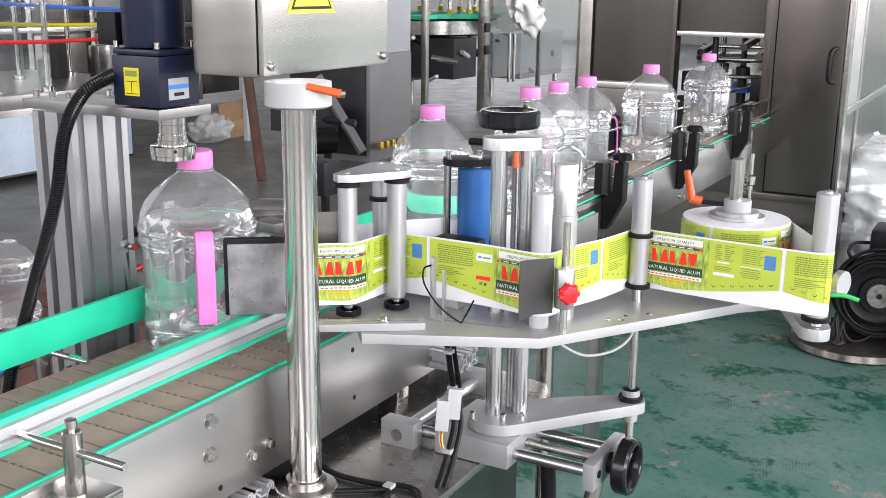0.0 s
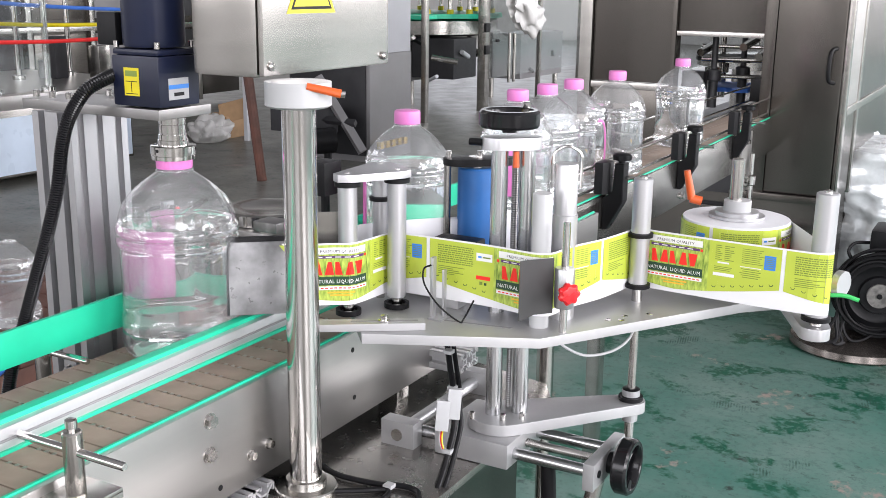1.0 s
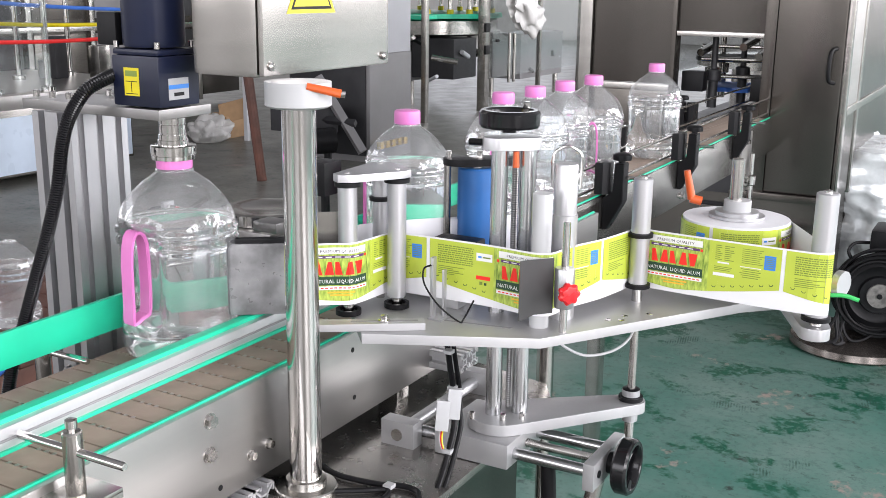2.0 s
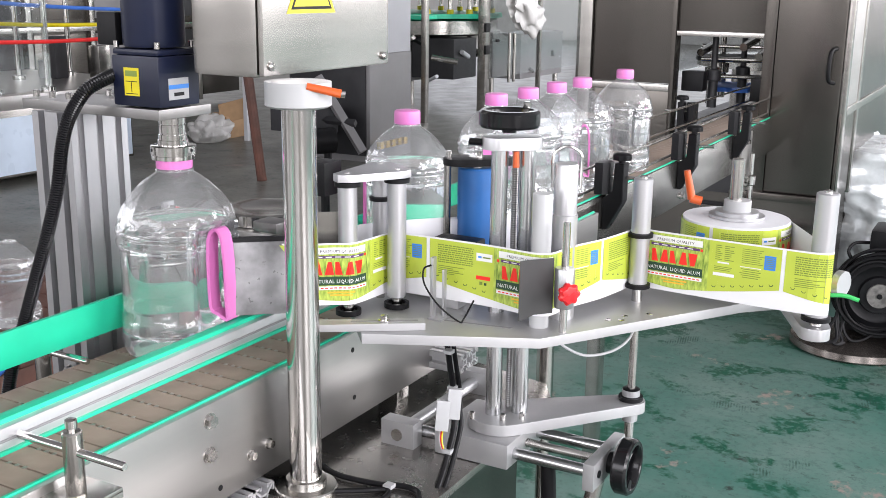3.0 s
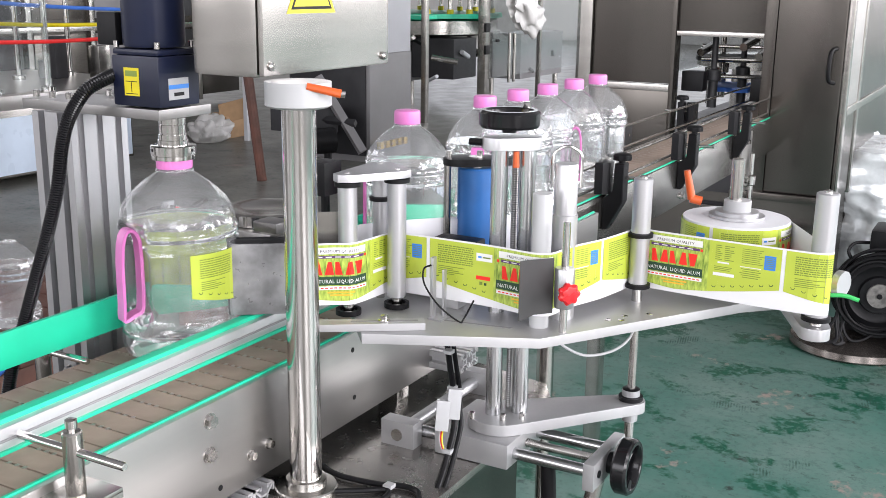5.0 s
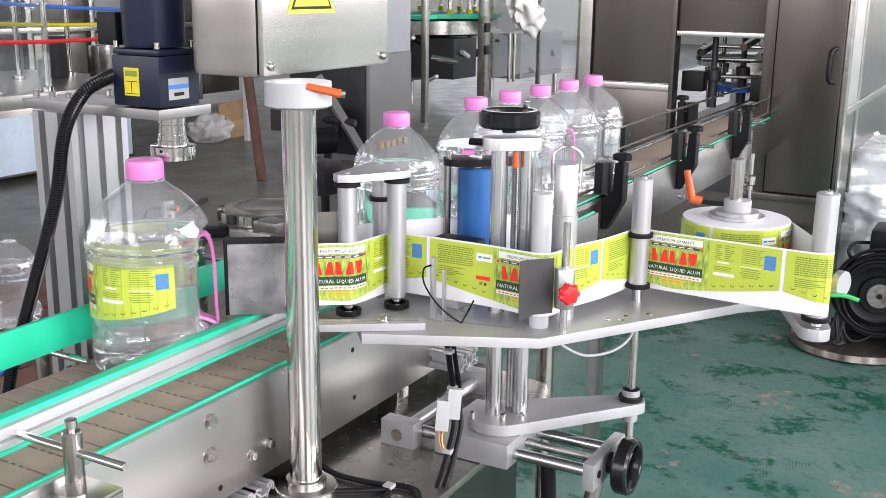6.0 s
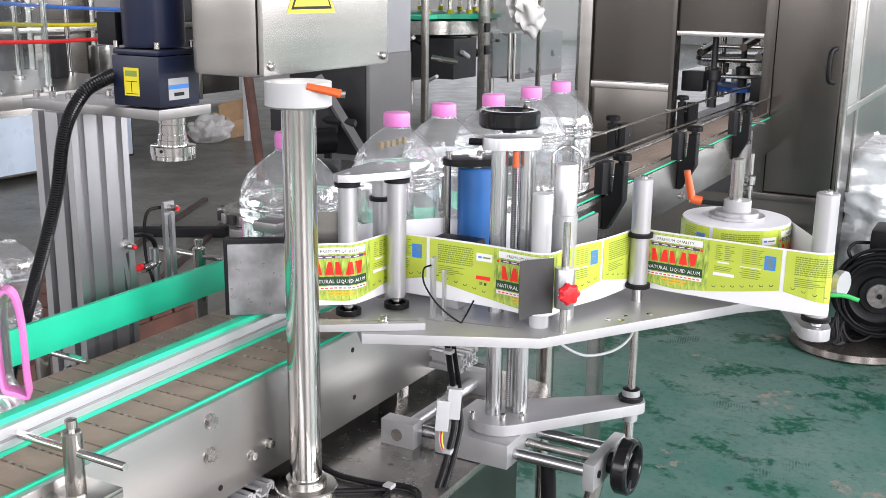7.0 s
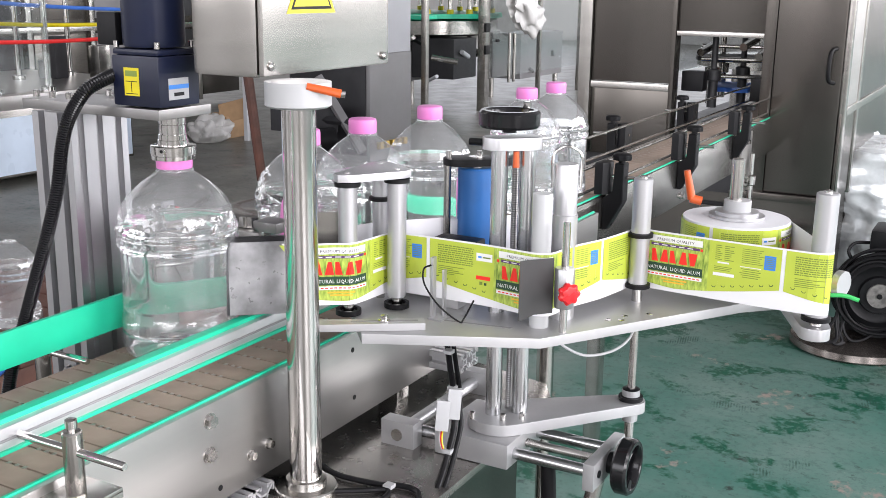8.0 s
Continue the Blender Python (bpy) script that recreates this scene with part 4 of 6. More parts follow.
lathe(bm, [(0.006, -0.012), (0.009, -0.006), (0.0145, -0.004), (0.0155, 0.003), (0.012, 0.008), (0.004, 0.0095)], 42, (0, 0, 0), "Z", lambda r, z, a: r * (1 + (0.10 * math.cos(7 * a) if r > 0.008 else 0)))
bmesh.ops.transform(bm, verts=bm.verts, matrix=Matrix.Translation((kx, ky, kz)) @ Vector((0.72, -0.69, 0)).to_track_quat("Z", "Y").to_matrix().to_4x4())
part("knob", bm, RED, rodc, "red star knob")
bm = bmesh.new()
q = [(-0.5685, 1.352), (-0.575, 1.345), (-0.588, 1.330), (-0.5985, 1.317), (-0.6020, 1.309)]
th = 0.0015
vs = []
for x, y in q:
    vs.append([bm.verts.new((x, y, 0.928 - (0.006 if x < -0.597 else 0))), bm.verts.new((x, y, 1.010)), bm.verts.new((x + th, y - th, 1.010)), bm.verts.new((x + th, y - th, 0.928 - (0.006 if x < -0.597 else 0)))])
for a, b in zip(vs, vs[1:]):
    for i in range(4):
        bm.faces.new((a[i], b[i], b[(i + 1) % 4], a[(i + 1) % 4]))
bm.faces.new(vs[0])
bm.faces.new(vs[-1][::-1])
bmesh.ops.recalc_face_normals(bm, faces=bm.faces)
part("guard_sheet", bm, DARKSHEET, rodc, "bent dark grey guard sheet")

drive = thing("drive_roller", (-0.776, 1.505, TZ), "blue rubber drive roller under a black bearing plate", "roller")
part("rubber", shape(lathe, [(0.027, 0.905), (0.0295, 0.908), (0.0295, 1.098), (0.027, 1.101)], 40, (-0.776, 1.505, 0)), BLUE, drive, "blue rubber sleeve")
part("axle", shape(lathe, [(0.012, TZ), (0.012, 1.118)], 20, (-0.776, 1.505, 0)), CHROME, drive)
part("bearing_plate", shape(prism, hull2((-0.795, 1.49), 0.030, (-0.74, 1.53), 0.022, 12), 1.1055, 1.1165, 0.002), BLACK, drive, "black bearing plate")
for x, y in ((-0.812, 1.478), (-0.770, 1.506), (-0.748, 1.522)):
    part("screw", shape(lathe, [(0.005, 1.1167), (0.005, 1.127), (0.004, 1.128)], 12, (x, y, 0)), CHROME, drive)
part("side_post", shape(cyl, (-0.816, 1.482, TZ), (-0.816, 1.482, 1.105), 0.006, 12), STEEL, drive)
pinch = thing("sensor_box", (-0.775, 1.43, TZ), "black sensor housing on the table plate", "sensor")
part("housing", shape(box, -0.800, -0.725, 1.405, 1.445, 0.980, 1.000, 0.004), BLACK, pinch)
part("stand", shape(box, -0.785, -0.745, 1.41, 1.44, TZ, 0.980, 0.002), CAST, pinch)
for x, y, w, h in ((-0.825, 1.42, 0.03, 0.02), (-0.755, 1.385, 0.022, 0.016)):
    part("base_block", shape(box, x - w, x + w, y - 0.015, y + 0.015, TZ + 0.0003, TZ + h, 0.002), CAST, pinch)

fork = thing("label_sensor", (-0.745, 1.315, TZ), "slim aluminium label sensor bracket with black cable", "sensor")
part("upright", shape(box, -0.7475, -0.742, 1.308, 1.318, TZ, 0.996, 0.001), ALUW, fork)
part("rear_upright", shape(box, -0.735, -0.731, 1.322, 1.330, TZ, 0.975, 0.001), ALUW, fork)
part("foot", shape(box, -0.749, -0.725, 1.304, 1.332, TZ + 0.0002, TZ + 0.003), ALUW, fork)
part("cable", shape(tube, [(-0.7445, 1.306, 0.985), (-0.755, 1.302, 0.978), (-0.752, 1.300, 0.955), (-0.728, 1.302, 0.925), (-0.700, 1.312, TZ + 0.003), (-0.695, 1.318, TZ + 0.006), (-0.690, 1.340, 0.93)], 0.0014, 8), BLACK, fork, "thin black cable")

# ---- label roll and its last roller ----
RX, RY, RR = -0.407, 1.747, 0.089
stand = thing("roll_stand", (RX, RY, TZ), "steel spindle and hub holding the label roll", "roll stand")
part("tray", shape(lathe, [(0.06, TZ + 0.0002), (0.06, TZ + 0.018)], 40, (RX, RY, 0)), CAST, stand)
part("shaft", shape(lathe, [(0.0105, 1.018), (0.0105, 1.113), (0.009, 1.1145)], 24, (RX - 0.004, RY, 0)), STEEL, stand)
part("flange", shape(lathe, [(0.046, 1.0165), (0.046, 1.021), (0.036, 1.0215), (0.036, 1.027), (0.03, 1.0275)], 40, (RX, RY, 0)), ALUW, stand)
part("hub", shape(lathe, [(0.0225, 1.0275), (0.0225, 1.0445), (0.0215, 1.0455)], 36, (RX, RY, 0)), WHITE, stand, "white plastic hub")
part("lever_stem", shape(cyl, (RX - 0.022, RY - 0.010, 1.037), (RX - 0.058, RY - 0.024, 1.040), 0.004, 10), BLACK, stand)
bm = bmesh.new()
cyl(bm, (RX - 0.055, RY - 0.023, 1.041), (RX - 0.072, RY - 0.030, 1.045), 0.0075, 12)
cyl(bm, (RX - 0.070, RY - 0.029, 1.044), (RX - 0.080, RY - 0.033, 1.092), 0.007, 12, 0.0055)
part("lever", bm, ORANGE, stand, "red clamping lever")
roller(-0.240, 1.586, 0.0165, 0.913, 1.102, "white aluminium end roller on an arm", (0.911,), False)
arm = thing("roller_arm", (-0.24, 1.6, TZ), "white arm carrying the end roller", "arm")
part("arm", shape(prism, hull2((-0.240, 1.586), 0.0225, (-0.30, 1.74), 0.028, 12), 0.880, 0.8985, 0.002), ALUW, arm)
part("tension_disc", shape(cyl, (-0.222, 1.640, 0.955), (-0.212, 1.636, 0.955), 0.020, 28), ALUW, arm, "pale tension disc")
part("hose", shape(tube, [(-0.225, 1.600, 0.945), (-0.205, 1.605, 0.946), (-0.185, 1.608, 0.941)], 0.0032, 8), GREENHOSE, arm, "green air hose")

# ---- press pad and its holder ----
pad = thing("press_pad", (-0.985, 1.188, 0.905), "black sponge press pad with a grey facing", "press pad")
pu = Vector((0.80, 0.60, 0)).normalized()
pn = Vector((pu.y, -pu.x, 0))
pc = Vector((-0.9945, 1.1535, 0))


def slab(u0, u1, n0, n1, z0, z1, bev):
    bm = bmesh.new()
    prism(bm, [tuple((pc + pu * u + pn * v)[:2]) for u, v in ((u0, n0), (u1, n0), (u1, n1), (u0, n1))], z0, z1, bev)
    return bm


part("sponge", slab(-0.012, 0.078, -0.014, -0.0002, 0.9075, 1.0235, 0.003), BLACK, pad, "black sponge")
part("facing", slab(-0.006, 0.076, 0.0, 0.0045, 0.9085, 1.0165, 0.002), PADGREY, pad, "grey sponge facing")
peel = thing("peel_plate", (-0.95, 1.23, 0.9), "stainless peel plate between the rollers and the pad", "peel plate")
part("sheet", shape(prism, [(-0.985, 1.172), (-0.984, 1.170), (-0.905, 1.232), (-0.906, 1.234)], 0.925, 1.022), STEEL, peel)
part("side_sheet", shape(prism, [(-0.918, 1.252), (-0.916, 1.250), (-0.870, 1.285), (-0.872, 1.287)], 0.93, 1.055), STEEL, peel)
part("end_block", shape(box, -1.010, -0.965, 1.222, 1.262, 1.020, 1.036, 0.003), CASTD, peel, "dull end block")
cam2 = thing("sensor_block", (-1.22, 1.70, 0.9), "small black sensor block on a post behind the guide", "sensor")
part("block", shape(box, -1.24, -1.20, 1.675, 1.735, 0.975, 1.042, 0.003), BLACK, cam2)
part("post", shape(cyl, (-1.22, 1.705, 0.7), (-1.22, 1.705, 0.974), 0.009, 12), BLACK, cam2)
part("bracket", shape(box, -1.232, -1.1855, 1.69, 1.72, 0.715, 0.745, 0.002), STEEL, cam2)
bolt("bolt", cam2, (-1.20, 1.72, 0.99), (1, 0, 0), 0.004, 0.006)

# ---- cables under the table ----
cab = thing("cable_bundle", (-0.80, 1.32, PZ), "bundle of black cables with white connectors and ties", "cable")
for dx, dy, r in ((0.0, 0.0, 0.0048), (0.008, 0.006, 0.0038), (-0.006, 0.008, 0.0030)):
    line = [(-0.774, 1.418, 0.886), (-0.767, 1.400, 0.836), (-0.746, 1.370, 0.810), (-0.718, 1.330, 0.790), (-0.703, 1.306, 0.763), (-0.696, 1.296, 0.742), (-0.6916, 1.270, 0.709), (-0.6911, 1.250, 0.681), (-0.688, 1.215, 0.650)]
    part("cable", shape(tube, [(x + dx, y + dy, z) for x, y, z in line], r, 10), BLACK, cab)
part("floor_cable", shape(tube, [(-0.875, 1.20, PZ + 0.006), (-0.84, 1.186, PZ + 0.0055), (-0.809, 1.184, PZ + 0.0055), (-0.762, 1.190, PZ + 0.0055), (-0.733, 1.202, PZ + 0.0055), (-0.705, 1.200, PZ + 0.0055), (-0.690, 1.182, PZ + 0.0055)], 0.0045, 8), BLACK, cab)
part("floor_cable", shape(tube, [(-0.825, 1.128, PZ + 0.005), (-0.80, 1.145, PZ + 0.005), (-0.770, 1.165, PZ + 0.005), (-0.745, 1.182, PZ + 0.005), (-0.735, 1.165, PZ + 0.005), (-0.737, 1.12, PZ + 0.005)], 0.004, 8), BLACK, cab)
for p in ((-0.744, 1.188, PZ + 0.009), (-0.6925, 1.272, 0.713), (-0.717, 1.330, 0.789), (-0.752, 1.378, 0.826)):
    part("cable_tie", shape(box, p[0] - 0.007, p[0] + 0.007, p[1] - 0.007, p[1] + 0.007, p[2] - 0.003, p[2] + 0.003, 0.001), WHITE, cab)
for c in (Vector((-0.7047, 1.275, 0.766)), Vector((-0.692, 1.287, 0.783))):
    bm = bmesh.new()
    box(bm, -0.010, 0.010, -0.006, 0.006, -0.023, 0.023, 0.0015)
    bmesh.ops.transform(bm, verts=bm.verts, matrix=Matrix.Translation(c) @ pose(0, 0, 0, -8, 4, 30))
    part("connector", bm, WHITE, cab, "white plug connector")
for k, (m, dx) in enumerate(((RED, 0.0), (YELLOW, 0.0022), (WHITE, -0.0022))):
    part("wire", shape(tube, [(-0.706 + dx, 1.276, 0.745), (-0.706 + dx, 1.272, 0.728), (-0.699 + dx, 1.268, 0.712)], 0.0011, 6), m, cab)
loop = thing("white_cable", (-0.5, 1.5, 0.86), "thin white cable hanging under the plate", "cable")
part("cable", shape(tube, [(-0.575, 1.375, 0.885), (-0.560, 1.395, 0.862), (-0.540, 1.43, 0.843), (-0.515, 1.475, 0.842), (-0.50, 1.51, 0.858), (-0.505, 1.545, 0.885)], 0.0022, 8), WHITE, loop)

# ---- the label web ----
ROLLC = Vector((RX, RY, 0))


def web_path():
    """Plan of the web from the peel point back to the roll, as close points."""
    k = [(-0.997, 1.159), (-0.950, 1.188), (-0.899, 1.220), (-0.872, 1.2415), (-0.8555, 1.2525), (-0.848, 1.268), (-0.8445, 1.300), (-0.842, 1.330), (-0.8345, 1.3455), (-0.820, 1.3510), (-0.78, 1.3535), (-0.67, 1.3535),
         (-0.612, 1.3475), (-0.594, 1.3475), (-0.580, 1.3535), (-0.572, 1.3690), (-0.566, 1.412), (-0.543, 1.481), (-0.5290, 1.550), (-0.5270, 1.568), (-0.519, 1.5795), (-0.505, 1.5825), (-0.487, 1.5790), (-0.373, 1.571), (-0.266, 1.5665),
         (-0.240, 1.5680), (-0.2275, 1.5735), (-0.2225, 1.586), (-0.2285, 1.5985)]
    p = [Vector((x, y, 0)) for x, y in k]
    e = [p[0] * 2 - p[1]] + p + [p[-1] * 2 - p[-2]]
    out = []
    for i in range(1, len(e) - 2):
        a, b, c, d = e[i - 1:i + 3]
        for j in range(8):
            u = j / 8
            out.append(0.5 * ((2 * b) + (c - a) * u + (2 * a - 5 * b + 4 * c - d) * u * u + (3 * b - a - 3 * c + d) * u ** 3))
    out.append(p[-1])
    a0 = 46.0
    q = ROLLC + RR * Vector((math.cos(radians(a0)), math.sin(radians(a0)), 0))
    for j in range(1, 12):
        out.append(p[-1].lerp(q, j / 12))
    for j in range(0, 330):
        a = radians(a0 + j * 2)
        r = RR + 0.0004 if j < 172 else RR - 0.003
        out.append(ROLLC + r * Vector((math.cos(a), math.sin(a), 0)))
    return out


WEB = web_path()
WEBS = [0.0]
for a, b in zip(WEB, WEB[1:]):
    WEBS.append(WEBS[-1] + (b - a).length)


def on_web(s):
    """Place and direction of the web at the length s from the peel point."""
    if s <= 0:
        d = (WEB[1] - WEB[0]).normalized()
        return WEB[0] + d * s, d
    i = min(int(np.searchsorted(WEBS, s)), len(WEB) - 1)
    i = max(i, 1)
    u = (s - WEBS[i - 1]) / max(1e-9, WEBS[i] - WEBS[i - 1])
    lo, hi = max(i - 2, 0), min(i + 1, len(WEB) - 1)
    return WEB[i - 1].lerp(WEB[i], min(u, 1.0)), (WEB[hi] - WEB[lo]).normalized()


ZT, ZB = 1.0125, 0.9255       # top of the labels and their deepest point
bm = bmesh.new()
cut = next(i for i, s in enumerate(WEBS) if s > WEBS[-1] - math.radians(655) * RR * 0.99)
prev = None
for i in range(2, cut + 2):
    p, d = WEB[i], (WEB[min(i + 1, len(WEB) - 1)] - WEB[i - 1]).normalized()
    back = Vector((-d.y, d.x, 0))
    col = [bm.verts.new((*(p + back * o)[:2], z)) for o, z in ((0.0006, ZB - 0.006), (0.0006, ZT + 0.0025), (0.0009, ZT + 0.0025), (0.0009, ZB - 0.006))]
    if prev:
        for j in range(4):
            bm.faces.new((prev[j], col[j], col[(j + 1) % 4], prev[(j + 1) % 4]))
    prev = col
bmesh.ops.recalc_face_normals(bm, faces=bm.faces)
liner = solo("release_liner", bm, LINER, (-0.6, 1.4, 0.9), "white release liner threaded over the rollers", "label web")
bm = bmesh.new()
for a, b in (((-0.985, 1.176), (-0.893, 1.405)), ((-0.888, 1.406), (-0.806, 1.500)), ((-0.806, 1.476), (-0.70, 1.60))):
    d = (Vector(b) - Vector(a)).normalized()
    n2 = Vector((-d.y, d.x)) * 0.0002
    prism(bm, [tuple(Vector(a) - n2), tuple(Vector(b) - n2), tuple(Vector(b) + n2), tuple(Vector(a) + n2)], ZB - 0.004, ZT + 0.0025)
solo("return_liner", bm, LINER, (-0.85, 1.4, 0.9), "stripped white liner running back to the drive roller", "label web")
roll = thing("label_roll", (RX, RY, 0.92), "thick roll of printed lime green labels", "label roll")
part("paper", shape(lathe, [(0.038, 0.9190), (RR - 0.0016, 0.9192), (RR - 0.0012, 0.920), (RR - 0.0012, 1.0150), (RR - 0.0018, 1.0158), (0.038, 1.0160)], 72, (RX, RY, 0)), LINER, roll, "wound white paper")


# ---- one printed label, flat, in millimetres; cut into narrow strips that follow the web ----
LEN, NS = 0.327, 28
LABEL_MATS = [LIME, LEAF, INKWHITE, INKRED, INKGREEN, INKPURPLE, INKBLUE, INKTEXT, INKORANGE, BLACK]


def label_art():
    bm = bmesh.new()

    def face(pts, m, layer):
        f = bm.faces.new([bm.verts.new((u / 1000, -0.00016 * layer, v / 1000)) for u, v in pts])
        f.material_index = m

    def rect(u0, v0, u1, v1, m, layer=2):
        face([(u0, v0), (u1, v0), (u1, v1), (u0, v1)], m, layer)

    def words(text, u, v, size, m, layer, wide=1.0):
        cu = bpy.data.curves.new("words", "FONT")
        cu.body, cu.size, cu.align_x, cu.resolution_u = text, size / 1000, "CENTER", 1
        ob = bpy.data.objects.new("words", cu)
        scene.collection.objects.link(ob)
        bpy.context.view_layer.update()
        me = bpy.data.meshes.new_from_object(ob.evaluated_get(bpy.context.evaluated_depsgraph_get()))
        bpy.data.objects.remove(ob)
        vs = [bm.verts.new((u / 1000 + q.co.x * wide, -0.00016 * layer, v / 1000 + q.co.y)) for q in me.vertices]
        for pgn in me.polygons:
            try:
                bm.faces.new([vs[i] for i in pgn.vertices]).material_index = m
            except ValueError:
                pass
        bpy.data.meshes.remove(me)

    def low(u):
        return 24 * abs((u - 163) / 163) ** 1.35

    # ground of the three panels, with the bowed lower edge
    for u0, u1, m in ((0, 110, 0), (110, 217, 1), (217, 327, 0)):
        k = 10
        bot = [(u0 + (u1 - u0) * i / k, low(u0 + (u1 - u0) * i / k)) for i in range(k + 1)]
        face(bot + [(u1, 87), (u0, 87)], m, 0)
    # front panel
    rect(118, 73, 206, 83, 2, 1)
    words("PREMIUM QUALITY", 162, 75.2, 6.4, 9, 2, 1.12)
    rect(122, 66.5, 202, 70.5, 5, 1)
    for u in (117, 205):
        rect(u - 2, 66, u + 2, 70, 3, 2)
    for u in (126, 140, 154, 168, 182):
        rect(u, 67.8, u + 9, 69.2, 2, 2)
    # brand word as plain red blocks
    for i, u in enumerate((124, 138, 154, 169, 185)):
        if i in (0, 2):
            face([(u, 41), (u + 11, 41), (u + 9, 48), (u + 6, 61), (u, 61)], 3, 2)
        elif i in (1, 3):
            face([(u, 41), (u + 14, 41), (u + 10.5, 61), (u + 5, 61)], 3, 2)
        else:
            face([(u + 3, 41), (u + 10, 41), (u + 14, 61), (u - 1, 61)], 3, 2)
    rect(114, 25, 208, 38.5, 4, 1)
    words("NATURAL LIQUID ALUM", 161, 28.2, 8.4, 2, 2, 0.96)
    rect(115, 18, 208, 23.5, 2, 1)
    for i in range(13):
        rect(118 + i * 6.8, 19.8, 122.6 + i * 6.8, 21.6, 3, 2)
    rect(142, 12.5, 184, 15, 8, 1)
    rect(146, 8.2, 180, 10.5, 8, 1)
    rnd = random.Random(5)
    # left panel: dense text, mark, red bar
    for r in range(9):
        u = 14
        while u < 74:
            w = rnd.uniform(2.0, 6.5)
            rect(u, 78.5 - r * 3.3, min(u + w, 75), 80.2 - r * 3.3, 7, 1)
            u += w + 0.9
    for r in range(5):
        rect(15, 46 - r * 2.9, rnd.uniform(40, 62), 47.2 - r * 2.9, 7, 1)
    rect(80, 63, 107, 75, 2, 1)
    rect(83, 67.5, 89, 70.5, 6, 2)
    rect(91, 67.8, 104, 70, 7, 2)
    rect(80, 34, 104, 40, 3, 1)
    rect(86, 26, 91, 31, 7, 1)
    rect(94, 26, 98, 30, 4, 1)
    for i in range(6):
        u = 10 + i * 16
        b = low(u) + 7
        face([(u, b + 3), (u + 1.5, b), (u + 5.5, b), (u + 7, b + 3), (u + 6, b + 3), (u + 5, b + 1), (u + 2, b + 1), (u + 1, b + 3)], 4, 1)
    # right panel: columns of short lines, blue box
    for r in range(8):
        rect(227, 80 - r * 3.1, 227 + rnd.uniform(5, 11), 81.2 - r * 3.1, 7, 1)
        rect(241, 80 - r * 3.1, 241 + rnd.uniform(7, 15), 81.2 - r * 3.1, 7, 1)
        rect(268, 80 - r * 3.1, 268 + rnd.uniform(22, 38), 81.0 - r * 3.1, 7, 1)
    rect(231, 53, 249, 55.5, 2, 1)
    for r in range(3):
        rect(226, 47 - r * 2.6, 250 + rnd.uniform(0, 8), 48 - r * 2.6, 7, 1)
    rect(225, 33, 258, 38, 2, 1)
    for r in range(6):
        rect(266 + 2 * (r % 3), 52 - r * 3.2, 298 - 3 * (r % 2), 53.2 - r * 3.2, 7 if r else 2, 1)
    rect(302, 53, 319, 75, 6, 1)
    for r in range(6):
        rect(304, 56 + r * 3, 317, 57 + r * 3, 7, 2)
    for i in range(7):
        u = 224 + i * 14.5
        b = low(u + 4) + 6.5
        face([(u, b + 3), (u + 1.5, b), (u + 5.5, b), (u + 7, b + 3), (u + 6, b + 3), (u + 5, b + 1), (u + 2, b + 1), (u + 1, b + 3)], 4, 1)
    return bm


art = label_art()
W = LEN / NS
STRIPS = []
for i in range(NS):
    piece = art.copy()
    for co, no in (((i * W, 0, 0), (-1, 0, 0)), (((i + 1) * W, 0, 0), (1, 0, 0))):
        bmesh.ops.bisect_plane(piece, geom=list(piece.verts) + list(piece.edges) + list(piece.faces), plane_co=co, plane_no=no, clear_outer=True)
    bmesh.ops.translate(piece, verts=piece.verts, vec=(-(i + 0.5) * W, -0.0002, 0))
    STRIPS.append(finish(piece, "strip", LABEL_MATS, 0))
art.free()


def strip_pose(p, d, z=ZB):
    back = Vector((-d.y, d.x, 0))
    return Matrix(((d.x, back.x, 0, p.x), (d.y, back.y, 0, p.y), (0, 0, 1, z), (0, 0, 0, 1)))


LEAD0, STEP = -0.004, 0.333


def web_shift(t):
    """How far the web has run: one label between 3.29 and 4.19 s."""
    u = (t - 3.29) / 0.92
    return STEP * max(0.0, min(1.0, u))


LABELS = []
for k in range(7):
    t = thing("product_label", (0, 0, 0), "lime green printed product label on the liner" if k else "lime green product label being pressed onto a bottle", "label", "labels on the web")
    LABELS.append([])
    for i in range(NS):
        ob = new("strip", STRIPS[i])
        ob.parent = t
        LABELS[-1].append(ob)

# ---- bottles ----
BODY = [(0.030, 0.007), (0.062, 0.003), (0.0725, 0.000), (0.0800, 0.0025), (0.0850, 0.009), (0.0872, 0.021), (0.0872, 0.036), (0.0858, 0.041), (0.0864, 0.046), (0.0862, 0.060), (0.0846, 0.066), (0.0840, 0.076), (0.0838, 0.110), (0.0840, 0.160), (0.0850, 0.167),
        (0.0884, 0.1705), (0.0890, 0.175), (0.0884, 0.179), (0.0853, 0.182), (0.0853, 0.1845), (0.0888, 0.188), (0.0893, 0.193), (0.0885, 0.197), (0.0866, 0.200), (0.0860, 0.205), (0.0842, 0.213), (0.0822, 0.219), (0.0815, 0.2205), (0.0790, 0.2265), (0.0725, 0.237), (0.0715, 0.2382), (0.0620, 0.249), (0.0495, 0.2605), (0.0380, 0.269), (0.0290, 0.2752), (0.0245, 0.2790), (0.0240, 0.285)]


